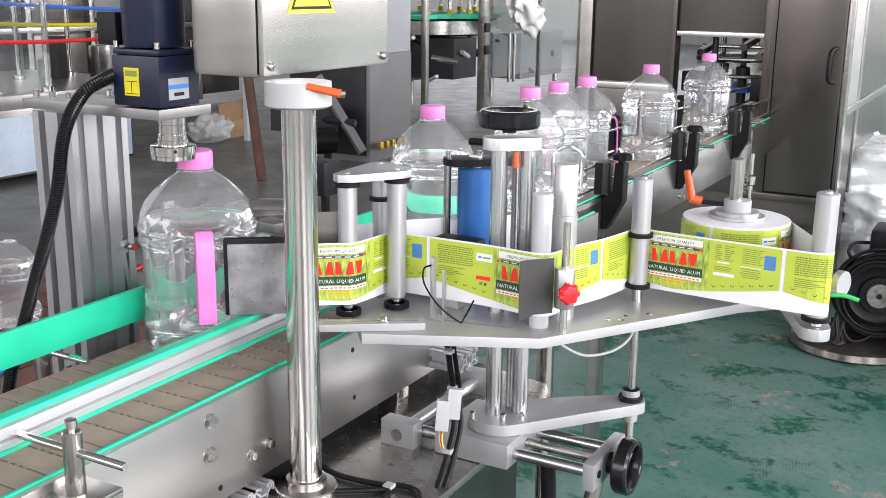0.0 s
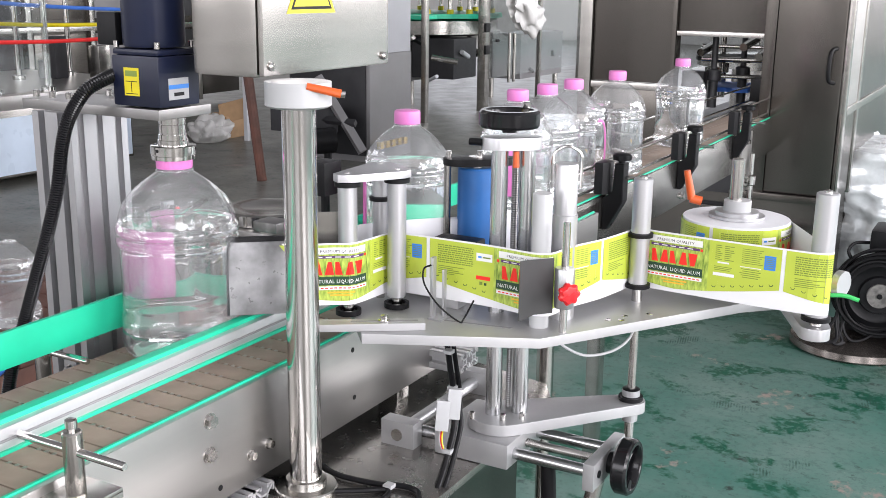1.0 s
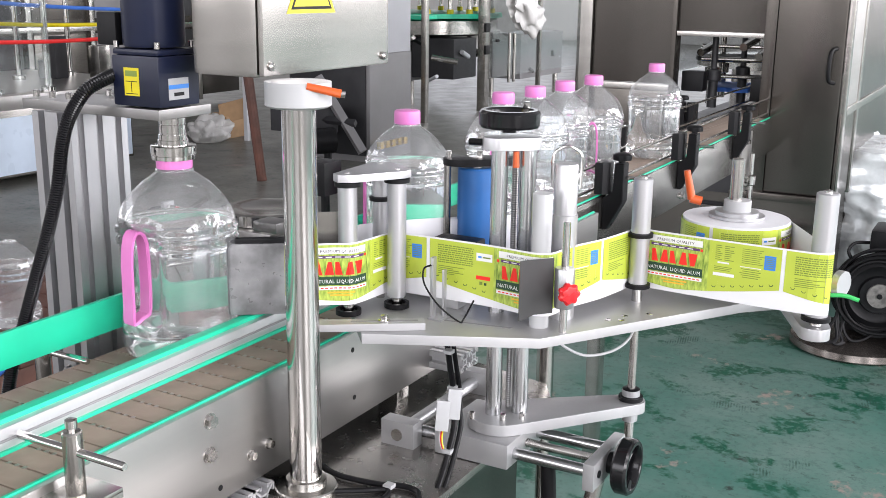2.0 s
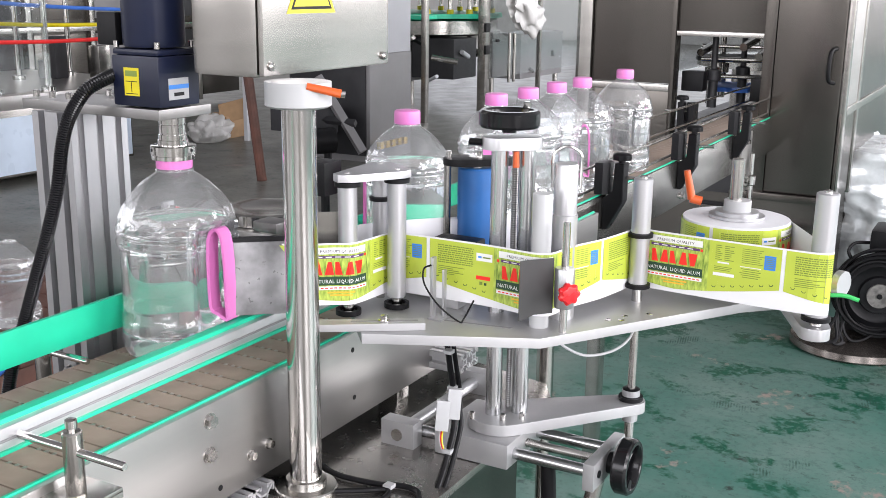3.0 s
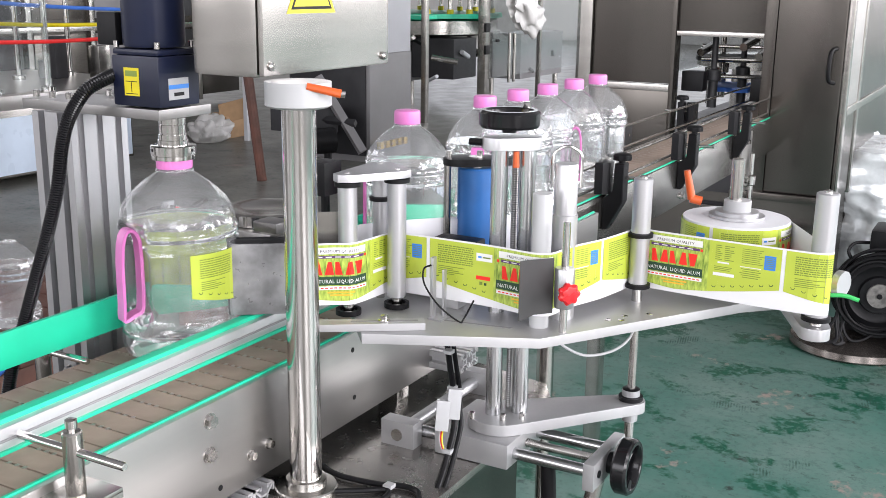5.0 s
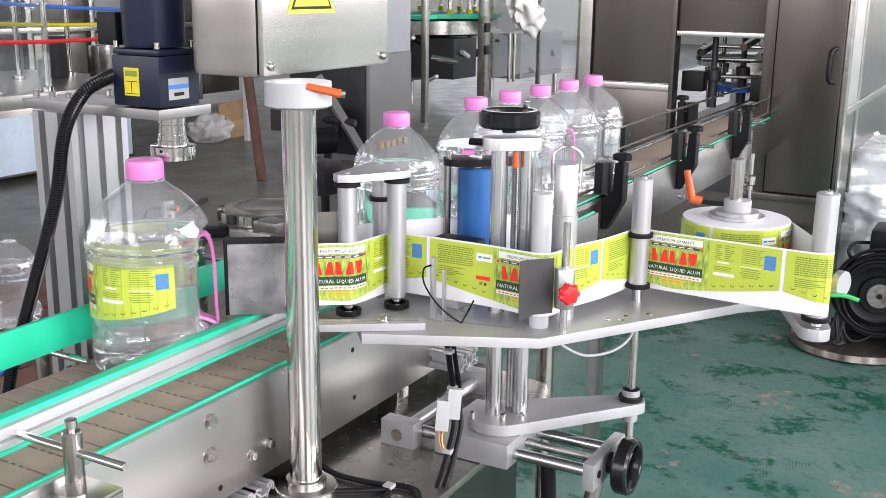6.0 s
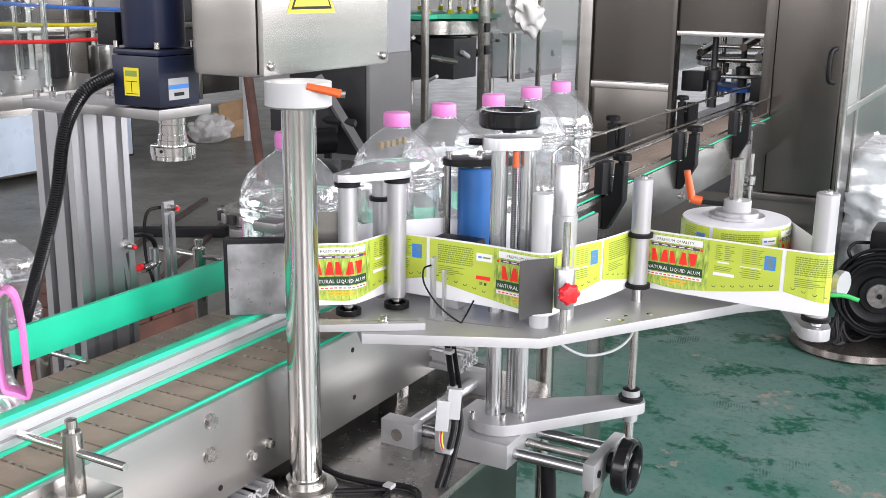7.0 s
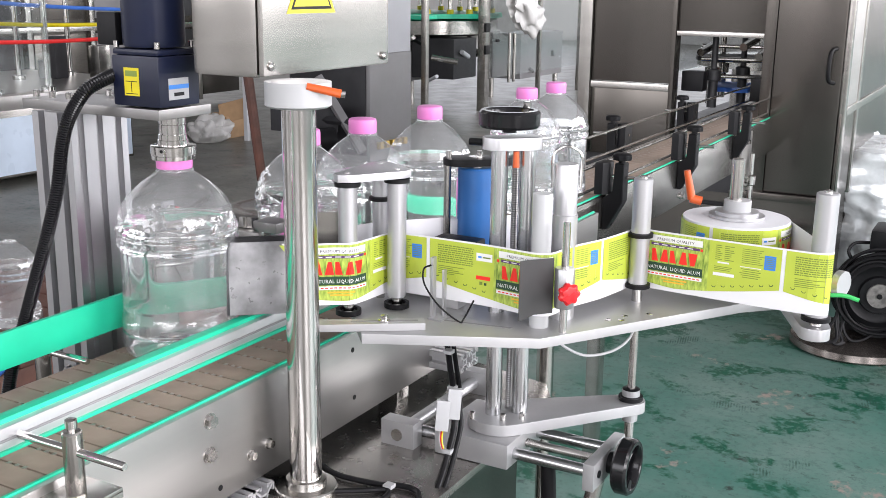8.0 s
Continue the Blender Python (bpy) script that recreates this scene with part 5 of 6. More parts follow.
def dent(r, z, a):
    """The deep grip recess behind the handle, and flat facets round the shoulder."""
    a = (a + math.pi) % (2 * math.pi) - math.pi
    if 0.055 < z < 0.215:
        up = max(0.0, min(1.0, (z - 0.058) / 0.018, (0.211 - z) / 0.02))
        side = max(0.0, min(1.0, (0.66 - abs(a)) / 0.26))
        r -= 0.027 * up * side * side * (3 - 2 * side)
    if 0.2 < z < 0.262:
        k = 2 * math.pi / 11
        f = (a % k) - k / 2
        r *= 1 - 1.1 * (1 - math.cos(k / 2) / math.cos(f)) * min(1, (0.262 - z) / 0.02, (z - 0.2) / 0.008)
    return r


def make_bottle(label):
    t = thing("bottle", (0, 0, 0), label, "bottle", "bottles on the conveyor")
    bm = bmesh.new()
    lathe(bm, BODY, 66, (0, 0, 0), "Z", dent)
    part("body", bm, PET, t, "clear thin plastic body", 20)
    bm = bmesh.new()
    fill = [(max(0.004, r - 0.0012), z + (0.0012 if z < 0.01 else 0)) for r, z in BODY if z <= 0.2] + [(0.0852, 0.2035)]
    lathe(bm, fill, 66, (0, 0, 0), "Z", dent)
    part("liquid", bm, WATER, t, "clear liquid filled up to the shoulder", 50)
    bm = bmesh.new()
    lathe(bm, [(0.0255, 0.2824), (0.0259, 0.284), (0.0259, 0.3035), (0.0250, 0.3078), (0.0226, 0.3092)], 48, (0, 0, 0), "Z", lambda r, z, a: r + (0.00022 * math.cos(48 * a / 2) if 0.283 < z < 0.305 else 0))
    part("cap", bm, PINK, t, "pink screw cap")
    part("neck_ring", shape(lathe, [(0.0244, 0.2780), (0.0275, 0.2785), (0.0275, 0.2803), (0.0244, 0.2808)], 40), PET, t)
    # handle: a closed loop of flat bar standing out from the recess
    bm = bmesh.new()
    inner = [(0.0640, 0.070), (0.0605, 0.080), (0.0592, 0.105), (0.0592, 0.150), (0.0606, 0.180), (0.0650, 0.193)]
    outer = [(0.0720, 0.1995), (0.0800, 0.1990), (0.0862, 0.191), (0.0900, 0.175), (0.0922, 0.148), (0.0926, 0.115), (0.0926, 0.088), (0.0940, 0.068), (0.0930, 0.0600), (0.0855, 0.0610), (0.0740, 0.067)]
    loop = inner + outer
    c = Vector((0.078, 0, 0.13))
    k = len(loop)
    w = 0.0132
    ringO = [Vector((x, 0, z)) for x, z in loop]
    ringI = []
    for i in range(k):
        a, b, d = ringO[i - 1], ringO[i], ringO[(i + 1) % k]
        tdir = (d - a).normalized()
        nrm = Vector((-tdir.z, 0, tdir.x))
        if nrm.dot(c - b) < 0:
            nrm = -nrm
        ringI.append(b + nrm * 0.0045)
    grid = []
    for i in range(k):
        grid.append([bm.verts.new(q + Vector((0, y, 0))) for q, y in ((ringO[i], -w), (ringO[i], w), (ringI[i], w * 0.9), (ringI[i], -w * 0.9))])
    for i in range(k):
        a, b = grid[i], grid[(i + 1) % k]
        for j in range(4):
            bm.faces.new((a[j], a[(j + 1) % 4], b[(j + 1) % 4], b[j]))
    bmesh.ops.recalc_face_normals(bm, faces=bm.faces)
    bmesh.ops.bevel(bm, geom=list(bm.edges), offset=0.0012, segments=2, affect="EDGES")
    part("handle", bm, PINK, t, "pink carrying handle")
    return t


BSZ = 0.981
first = make_bottle("filled clear plastic bottle with pink cap and handle")
for o in first.children:
    o.data.transform(Matrix.Diagonal((1, 1, BSZ, 1)))
BOTTLES = [first]
for i in range(6):
    b = copy_thing(first, Matrix.Identity(4))
    tagged(b, "filled clear plastic bottle with pink cap on the conveyor")
    BOTTLES.append(b)

# ---- machines behind ----
filler = thing("filler_cabinet", (-1.2, 4.65, 0), "tall dull stainless filling machine enclosure", "machine")
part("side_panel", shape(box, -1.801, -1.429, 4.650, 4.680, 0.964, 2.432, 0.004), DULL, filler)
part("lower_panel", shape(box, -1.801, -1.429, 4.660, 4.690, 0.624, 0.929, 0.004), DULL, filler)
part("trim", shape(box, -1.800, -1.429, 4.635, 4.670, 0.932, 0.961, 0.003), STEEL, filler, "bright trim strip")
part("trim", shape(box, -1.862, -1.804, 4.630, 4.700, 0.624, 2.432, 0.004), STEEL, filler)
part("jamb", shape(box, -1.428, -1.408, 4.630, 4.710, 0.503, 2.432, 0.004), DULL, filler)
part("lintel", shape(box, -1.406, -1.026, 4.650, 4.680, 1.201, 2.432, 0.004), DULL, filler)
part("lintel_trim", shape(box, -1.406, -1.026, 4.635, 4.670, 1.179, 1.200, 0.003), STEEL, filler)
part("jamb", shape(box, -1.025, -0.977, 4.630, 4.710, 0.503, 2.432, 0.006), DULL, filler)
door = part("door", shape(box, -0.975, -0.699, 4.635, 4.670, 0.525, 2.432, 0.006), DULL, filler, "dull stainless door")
bm = bmesh.new()
tube(bm, [(-0.728, 4.634, 1.149), (-0.742, 4.59, 1.132), (-0.744, 4.59, 1.028), (-0.728, 4.634, 1.007)], 0.009, 10)
part("handle", bm, BLACK, door, "black pull handle")
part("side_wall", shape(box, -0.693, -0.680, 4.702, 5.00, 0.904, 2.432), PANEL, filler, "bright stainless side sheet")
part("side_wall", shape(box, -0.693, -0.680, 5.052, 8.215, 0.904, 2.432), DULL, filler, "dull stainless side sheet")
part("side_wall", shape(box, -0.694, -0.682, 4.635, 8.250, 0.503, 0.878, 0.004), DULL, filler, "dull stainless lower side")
for y in (4.65, 5.001, 6.6, 8.22):
    part("post", shape(box, -0.697, -0.673, y, y + 0.05, 0.49, 2.6, 0.004), STEEL, filler)
part("rail", shape(box, -0.696, -0.672, 4.710, 8.250, 0.869, 0.903, 0.004), STEEL, filler)
part("back_wall", shape(box, -1.851, -0.698, 8.220, 8.250, 0.503, 2.432), PANEL, filler)
part("left_wall", shape(box, -1.851, -1.826, 4.700, 8.210, 0.904, 2.432), GLASS, filler, "clear guard sheet")
part("base", shape(box, -1.826, -0.698, 4.690, 8.210, 0.490, 0.624), DARKGREY, filler)
# added sheets: they shut the gap below the cabinet, so the floor there is shaded
part("plinth", shape(box, -1.80, -0.70, 4.74, 4.77, 0.0, 0.488), DULL, filler, "dark sheet added under the cabinet to shade the floor")
part("plinth", shape(box, -0.73, -0.70, 4.772, 8.2, 0.0, 0.488), DULL, filler, "dark sheet added under the cabinet to shade the floor")
part("sill", shape(box, -1.119, -0.689, 4.610, 4.720, 0.490, 0.522, 0.004), DULL, filler)
for x, y in ((-1.76, 4.82), (-1.05, 4.82), (-0.78, 8.1), (-1.76, 8.1)):
    part("foot", shape(cyl, (x, y, 0), (x, y, 0.488), 0.03, 12), STEEL, filler)
rnd = random.Random(3)
FCX, FCY = -1.27, 6.35
part("drum", shape(lathe, [(0.30, 0.63), (0.30, 0.94), (0.50, 0.95), (0.50, 1.00), (0.16, 1.01), (0.16, 1.30), (0.52, 1.31), (0.52, 1.40), (0.20, 1.42)], 48, (FCX, FCY, 0)), STEEL, filler, "turned steel filling carousel")
for k in range(22):
    a = 2 * math.pi * k / 22
    x, y = FCX + 0.48 * math.cos(a), FCY + 0.48 * math.sin(a)
    valve = part("valve", shape(lathe, [(0.012, 1.12), (0.020, 1.13), (0.020, 1.19), (0.030, 1.195), (0.030, 1.26), (0.016, 1.265), (0.016, 1.309)], 14, (x, y, 0)), CHROME, filler, "steel filling valve")
for k, (x, y) in enumerate(((-1.34, 5.02), (-1.22, 5.12), (-1.38, 5.35), (-1.10, 5.30), (-1.29, 4.86))):
    part("mount", shape(lathe, [(0.022, 0.85), (0.022, 0.97), (0.034, 0.975), (0.034, 1.02), (0.014, 1.025), (0.014, 1.16 + 0.02 * k)], 16, (x, y, 0)), (STEEL, DARKGREY, CHROME)[k % 3], filler)
part("star_wheel", shape(lathe, [(0.05, 0.905), (0.19, 0.905), (0.19, 0.925), (0.05, 0.925)], 64, (-1.28, 5.22, 0), "Z", lambda r, z, a: r - (0.035 * max(0, math.cos(8 * a)) if r > 0.1 else 0)), BLUEBAR, filler, "blue plastic star wheel")
part("star_wheel", shape(lathe, [(0.05, 1.045), (0.19, 1.045), (0.19, 1.065), (0.05, 1.065)], 64, (-1.28, 5.22, 0), "Z", lambda r, z, a: r - (0.035 * max(0, math.cos(8 * a)) if r > 0.1 else 0)), DARKGREY, filler, "dark plastic star wheel")
for z in (0.98, 1.06, 1.12):
    part("inner_rail", shape(cyl, (-1.39, 5.0, z), (-1.0, 5.1, z), 0.010, 10), CHROME, filler)
part("guide_block", shape(box, -1.40, -1.30, 4.73, 4.80, 0.93, 1.02, 0.006), BLACK, filler)
part("guide_block", shape(box, -1.09, -1.035, 4.73, 4.82, 0.90, 1.00, 0.006), BLACK, filler)
for x, z in ((-1.34, 1.10), (-1.15, 1.13), (-1.08, 1.09)):
    part("air_cylinder", shape(cyl, (x, 4.80, z), (x + 0.02, 4.95, z + 0.03), 0.018, 14), CHROME, filler)

rinser = thing("rinser_machine", (-6.6, 11.5, 0), "large rotary rinsing machine behind clear guards", "machine")
part("drum", shape(lathe, [(1.02, 0.80), (1.05, 0.82), (1.05, 0.97), (1.02, 0.99)], 56, (-6.75, 11.3, 0)), STEEL, rinser, "steel drum skirt")
part("table", shape(lathe, [(1.10, 1.0), (1.10, 1.05)], 56, (-6.75, 11.3, 0)), MINT, rinser, "green star wheel table")
part("top_ring", shape(lathe, [(0.95, 1.22), (1.0, 1.22), (1.0, 1.26), (0.95, 1.26)], 48, (-6.75, 11.3, 0)), STEEL, rinser)
for i in range(22):
    a = 2 * math.pi * i / 22
    x, y = -6.75 + 0.98 * math.cos(a), 11.3 + 0.98 * math.sin(a)
    part("gripper", shape(cyl, (x, y, 1.06), (x, y, 1.5), 0.028, 10), STEEL, rinser)
    part("nozzle", shape(cyl, (x, y, 1.05), (x, y, 1.10), 0.04, 10), YELLOW, rinser)
cabi = part("cabinet", shape(box, -7.2, -6.35, 10.6, 11.6, 0.28, 0.79, 0.01), GREY, rinser, "grey base cabinet")
part("cabinet", shape(box, -5.95, -5.55, 11.9, 13.2, 0.25, 0.80, 0.01), GREY, rinser, "grey base cabinet")
part("dark_drive", shape(box, -6.30, -5.75, 10.55, 11.1, 0.33, 0.78, 0.01), DARKGREY, rinser, "dark drive housing")
for i in range(40):
    x, y, z = rnd.uniform(-6.35, -5.5), rnd.uniform(9.8, 13.2), rnd.uniform(0.3, 0.8)
    e = Vector((rnd.uniform(-0.3, 0.3), rnd.uniform(-0.3, 0.3), rnd.uniform(-0.1, 0.15)))
    part("pipe", shape(cyl, (x, y, z), Vector((x, y, z)) + e, rnd.uniform(0.015, 0.035), 10), rnd.choice([BLACK, STEEL, PALE, BLACK]), rinser)
for x, y in ((-7.1, 10.7), (-6.4, 10.7), (-6.0, 12.0), (-5.6, 13.1), (-7.5, 12.0), (-7.2, 11.9)):
    part("foot", shape(cyl, (x, y, 0), (x, y, 0.8 if y > 11.6 else 0.3), 0.035, 12), STEEL, rinser)
part("trough", shape(box, -8.6, -5.6, 9.6, 9.9, 1.02, 1.06, 0.005), MINT, rinser)
guard = thing("guard_fence", (-5.4, 11.0, 0), "clear machine guard on stainless posts", "guard")
for y, r in ((9.3, 0.030), (10.6, 0.05), (12.1, 0.025), (13.5, 0.05)):
    part("post", shape(box, -5.4 - r, -5.4 + r, y - r, y + r, 0, 2.6, 0.006), STEEL, guard)
for y0, y1, z in ((9.34, 10.54, 1.36), (10.66, 12.06, 1.36), (12.14, 13.44, 1.36)):
    part("rail", shape(box, -5.42, -5.38, y0, y1, z - 0.02, z + 0.02, 0.004), STEEL, guard)
part("sheet", shape(box, -5.404, -5.398, 10.66, 12.06, 0.35, 2.55), GLASS, guard)
part("sheet", shape(box, -5.404, -5.398, 12.14, 13.44, 0.35, 2.55), GLASS, guard)
for z in (0.68, 0.92):
    part("hinge", shape(box, -5.36, -5.33, 10.52, 10.62, z - 0.05, z + 0.05, 0.004), BLACK, guard)
for dy in (0, 0.13):
    part("ladder_rail", shape(cyl, (-5.25, 10.95 + dy, 0.3), (-5.25, 10.95 + dy, 0.85), 0.02, 10), STEEL, guard)
bag = thing("plastic_bag", (-5.6, 11.6, 1.0), "crumpled translucent plastic bag hung on the guard", "bag")
bm = bmesh.new()
bmesh.ops.create_icosphere(bm, subdivisions=4, radius=1)
for v in bm.verts:
    q = v.co * 1.6
    v.co = Vector((v.co.x * 0.12, v.co.y * 0.42, v.co.z * 0.24)) * (1 + 0.45 * noise.noise(q * 1.7)) + Vector((-5.25, 11.35, 1.10 - 0.35 * v.co.y * 0.42))
part("film", bm, BAGM, bag, "", 80)

gbox = thing("grey_cabinet", (-4.9, 7.2, 0), "grey and white painted machine cabinet", "cabinet")
part("body", shape(box, -5.30, -4.52, 6.93, 7.56, 0.0, 0.845, 0.006), GREY, gbox, "grey lower body")
part("upper", shape(box, -5.28, -4.525, 6.935, 7.555, 0.846, 2.6, 0.006), PALE, gbox, "white upper panel")
part("front_panel", shape(box, -5.28, -4.55, 6.915, 6.929, 0.05, 0.84, 0.003), DARKGREY, gbox, "dark front panel")
for i in range(5):
    part("bracket", shape(box, -4.49, -4.45, 6.98 + i * 0.09, 7.03 + i * 0.09, 0.105, 0.16, 0.004), BRASS, gbox)
hop = thing("inclined_feeder", (-4.9, 6.4, 0), "dark inclined feeder frame", "feeder")
part("strut", shape(cyl, (-4.82, 6.66, 0.68), (-4.45, 6.72, 0.12), 0.042, 4), GREY, hop, "grey inclined strut")
part("strut", shape(cyl, (-5.02, 6.62, 0.50), (-4.75, 6.66, 0.20), 0.030, 4), BLACK, hop)
part("strut", shape(cyl, (-4.95, 6.66, 0.36), (-4.50, 6.70, 0.34), 0.030, 4), DARKGREY, hop)
part("chute", shape(prism, [(-5.20, 6.55), (-4.85, 6.55), (-4.70, 6.75), (-5.20, 6.75)], 0.25, 0.45, 0.01), DARKGREY, hop)
part("motor", shape(cyl, (-4.75, 6.35, 0.22), (-4.60, 6.55, 0.22), 0.10, 20), BLACK, hop)
for x, y in ((-5.1, 6.6), (-4.62, 6.5)):
    part("leg", shape(cyl, (x, y, 0), (x, y, 0.3), 0.03, 10), BLACK, hop)

rear = thing("glazed_enclosure", (-8.6, 6.0, 0), "dark stainless machine enclosure with framed panels behind the long base", "machine")
part("panel", shape(box, -9.0, -8.45, 3.0, 9.4, 0.05, 2.7, 0.01), DULL, rear)
part("plinth", shape(box, -8.9, -8.5, 3.1, 9.3, 0.0, 0.049), DARKGREY, rear)
for k in range(9):
    y = 3.05 + k * 0.78
    part("post", shape(box, -8.448, -8.40, y, y + 0.06, 0.05, 2.7, 0.004), STEEL, rear)
    for z0, z1 in ((0.10, 0.85), (1.0, 1.24), (1.34, 2.6)):
        part("pane", shape(box, -8.448, -8.43, y + 0.10, y + 0.74, z0, z1, 0.004), (GREY, DARKGREY, DULL)[(k + int(z0 * 3)) % 3], rear)
for z in (0.88, 1.26):
    part("rail", shape(box, -8.398, -8.37, 3.0, 9.4, z, z + 0.05, 0.004), STEEL, rear)

lbase = thing("capping_machine", (-7.0, 5.0, 0), "long stainless machine base with film-covered panels", "machine")
part("body", shape(box, -7.6, -6.03, 2.2, 5.90, 0.06, 0.52, 0.01), STEEL, lbase)
part("top", shape(box, -7.65, -5.97, 2.1, 6.3, 0.525, 0.62, 0.01), PANEL, lbase, "stainless table top")
for y0, y1 in ((2.3, 3.4), (3.5, 4.60), (4.66, 5.10), (5.45, 5.88)):
    part("film_panel", shape(box, -6.028, -6.02, y0, y1, 0.08, 0.47, 0.004), FILM, lbase, "pale blue film-covered panel")
for x, y in ((-6.2, 2.4), (-6.2, 5.7), (-7.4, 2.4), (-7.4, 5.7)):
    part("foot", shape(cyl, (x, y, 0), (x, y, 0.06), 0.05, 12), BLACK, lbase)
for x, y in ((-6.1, 4.75), (-6.05, 5.15), (-6.1, 4.2), (-6.9, 5.6), (-7.0, 4.9), (-6.9, 6.1)):
    part("post", shape(lathe, [(0.05, 0.62), (0.05, 0.65), (0.022, 0.655), (0.022, 1.6)], 16, (x, y, 0)), CHROME, lbase, "polished post")
part("guard_sheet", shape(box, -6.02, -6.01, 4.0, 5.15, 0.63, 1.6), GLASS, lbase, "clear guard sheet")
for i in range(12):
    x, y = rnd.uniform(-7.5, -6.4), rnd.uniform(3.8, 6.2)
    part("fitting", shape(box, x - 0.06, x + 0.06, y - 0.06, y + 0.06, 0.621, 0.62 + rnd.uniform(0.08, 0.5), 0.01), rnd.choice([STEEL, GREY, DARKGREY, STEEL]), lbase)
for m, a, b in ((BLUEBAR, (-6.1, 4.4, 1.26), (-6.1, 6.05, 1.16)), (YELLOW, (-6.05, 4.4, 1.11), (-6.05, 5.95, 1.06)), (REDHOSE, (-6.0, 4.4, 0.985), (-6.0, 5.85, 0.965))):
    bm = bmesh.new()
    tube(bm, [a, tuple((Vector(a) + Vector(b)) / 2 - Vector((0, 0, 0.012))), b], 0.014, 10)
    solo("barrier_rope", bm, m, a, {BLUEBAR: "blue", YELLOW: "yellow", REDHOSE: "red"}[m] + " rope strung along the machine posts", "rope", "ropes")
cart = thing("cardboard_box", (-6.5, 7.4, 0), "open brown cardboard box beside a plastic bag", "box")
part("carton", shape(box, -6.62, -6.30, 7.30, 7.62, 0.0, 0.20, 0.004), CARD, cart)
bm = bmesh.new()
box(bm, -0.13, 0.13, -0.004, 0.004, 0, 0.19)
bmesh.ops.transform(bm, verts=bm.verts, matrix=pose(-6.28, 7.40, 0.16, 15, -12, 55))
part("flap", bm, CARD, cart)
bm = bmesh.new()
bmesh.ops.create_icosphere(bm, subdivisions=5, radius=1)
for v in bm.verts:
    v.co = Vector((v.co.x * 0.18, v.co.y * 0.18, max(-0.0, v.co.z * 0.13 + 0.09))) * (1 + 0.35 * noise.noise(v.co * 2.4) + 0.10 * abs(noise.noise(v.co * 9))) + Vector((-6.34, 7.12, 0))
solo("plastic_bag", bm, BAGM, (-6.34, 7.12, 0), "crumpled whitish plastic bag on the floor", "bag", smooth=80)
trestle = thing("trestle", (-4.75, 5.86, 0), "red-brown steel trestle with white leg", "trestle")
part("leg", shape(cyl, (-4.745, 5.86, 0), (-4.80, 5.80, 0.80), 0.035, 10), BROWN, trestle, "red-brown leg")
part("leg", shape(box, -6.10, -6.06, 7.30, 7.34, 0.0, 0.65, 0.004), PALE, trestle, "white leg")
part("beam", shape(prism, [(-4.84, 5.76), (-4.76, 5.76), (-6.02, 7.36), (-6.10, 7.36)], 0.80, 0.86), BROWN, trestle)
for a, b in (((-3.98, 3.75, 0.03), (-4.6, 5.1, 0.03)), ((-3.5, 3.55, 0.03), (-4.1, 4.75, 0.03)), ((-3.1, 2.5, 0.03), (-4.3, 3.95, 0.03))):
    bm = bmesh.new()
    d = (Vector(b) - Vector(a)).normalized()
    n2 = Vector((-d.y, d.x, 0)) * 0.016
    prism(bm, [tuple((Vector(a) - n2)[:2]), tuple((Vector(b) - n2)[:2]), tuple((Vector(b) + n2)[:2]), tuple((Vector(a) + n2)[:2])], 0.0005, 0.022, 0.003)
    solo("steel_bar", bm, RUST, a, "dull brown steel bar lying on the floor", "bar", "steel bars")
QX, QY = -3.68, 4.58
ring = thing("turntable_ring", (QX, QY, 0), "round steel turntable ring with lugs on a pale box", "turntable")
part("box", shape(box, QX - 0.02, QX + 0.26, QY - 0.30, QY + 0.10, 0.0, 0.085, 0.004), PANEL, ring, "bright sheet metal box")
part("drum", shape(lathe, [(0.22, 0.086), (0.25, 0.09), (0.25, 0.150), (0.24, 0.158), (0.15, 0.159), (0.13, 0.15)], 40, (QX, QY, 0)), STEEL, ring)
for k in range(22):
    a = 2 * math.pi * k / 22
    part("lug", shape(box, QX + 0.255 * math.cos(a) - 0.016, QX + 0.255 * math.cos(a) + 0.016, QY + 0.255 * math.sin(a) - 0.016, QY + 0.255 * math.sin(a) + 0.016, 0.095, 0.150, 0.004), PANEL if k % 2 else DARKGREY, ring)
part("foot", shape(cyl, (QX - 0.10, QY + 0.05, 0.0), (QX - 0.10, QY + 0.05, 0.086), 0.06, 16), DARKGREY, ring)
part("arm", shape(prism, [(QX - 0.62, QY - 0.42), (QX - 0.58, QY - 0.46), (QX - 0.14, QY - 0.20), (QX - 0.18, QY - 0.12)], 0.0, 0.05, 0.004), BLACK, ring, "black arm")

crate = thing("crate", (-2.75, 2.35, 0), "low red-brown wooden crate beside the conveyor", "crate")
part("body", shape(box, -3.7, -2.50, 1.72, 2.70, 0.0, 0.27, 0.01), BROWN, crate)
for i in range(9):
    part("slat", shape(box, -3.7, -2.50, 1.73 + i * 0.108, 1.825 + i * 0.108, 0.2705, 0.285, 0.003), BROWN, crate)
spare = copy_thing(first, pose(-2.83, 2.20, 0.2855, 0, 0, 40))
tagged(spare, "spare clear plastic bottle without cap standing on a crate", "bottle", "spare bottles")
for o in list(spare.children):
    if o.name.split(".")[0] in ("cap", "handle"):
        bpy.data.objects.remove(o)

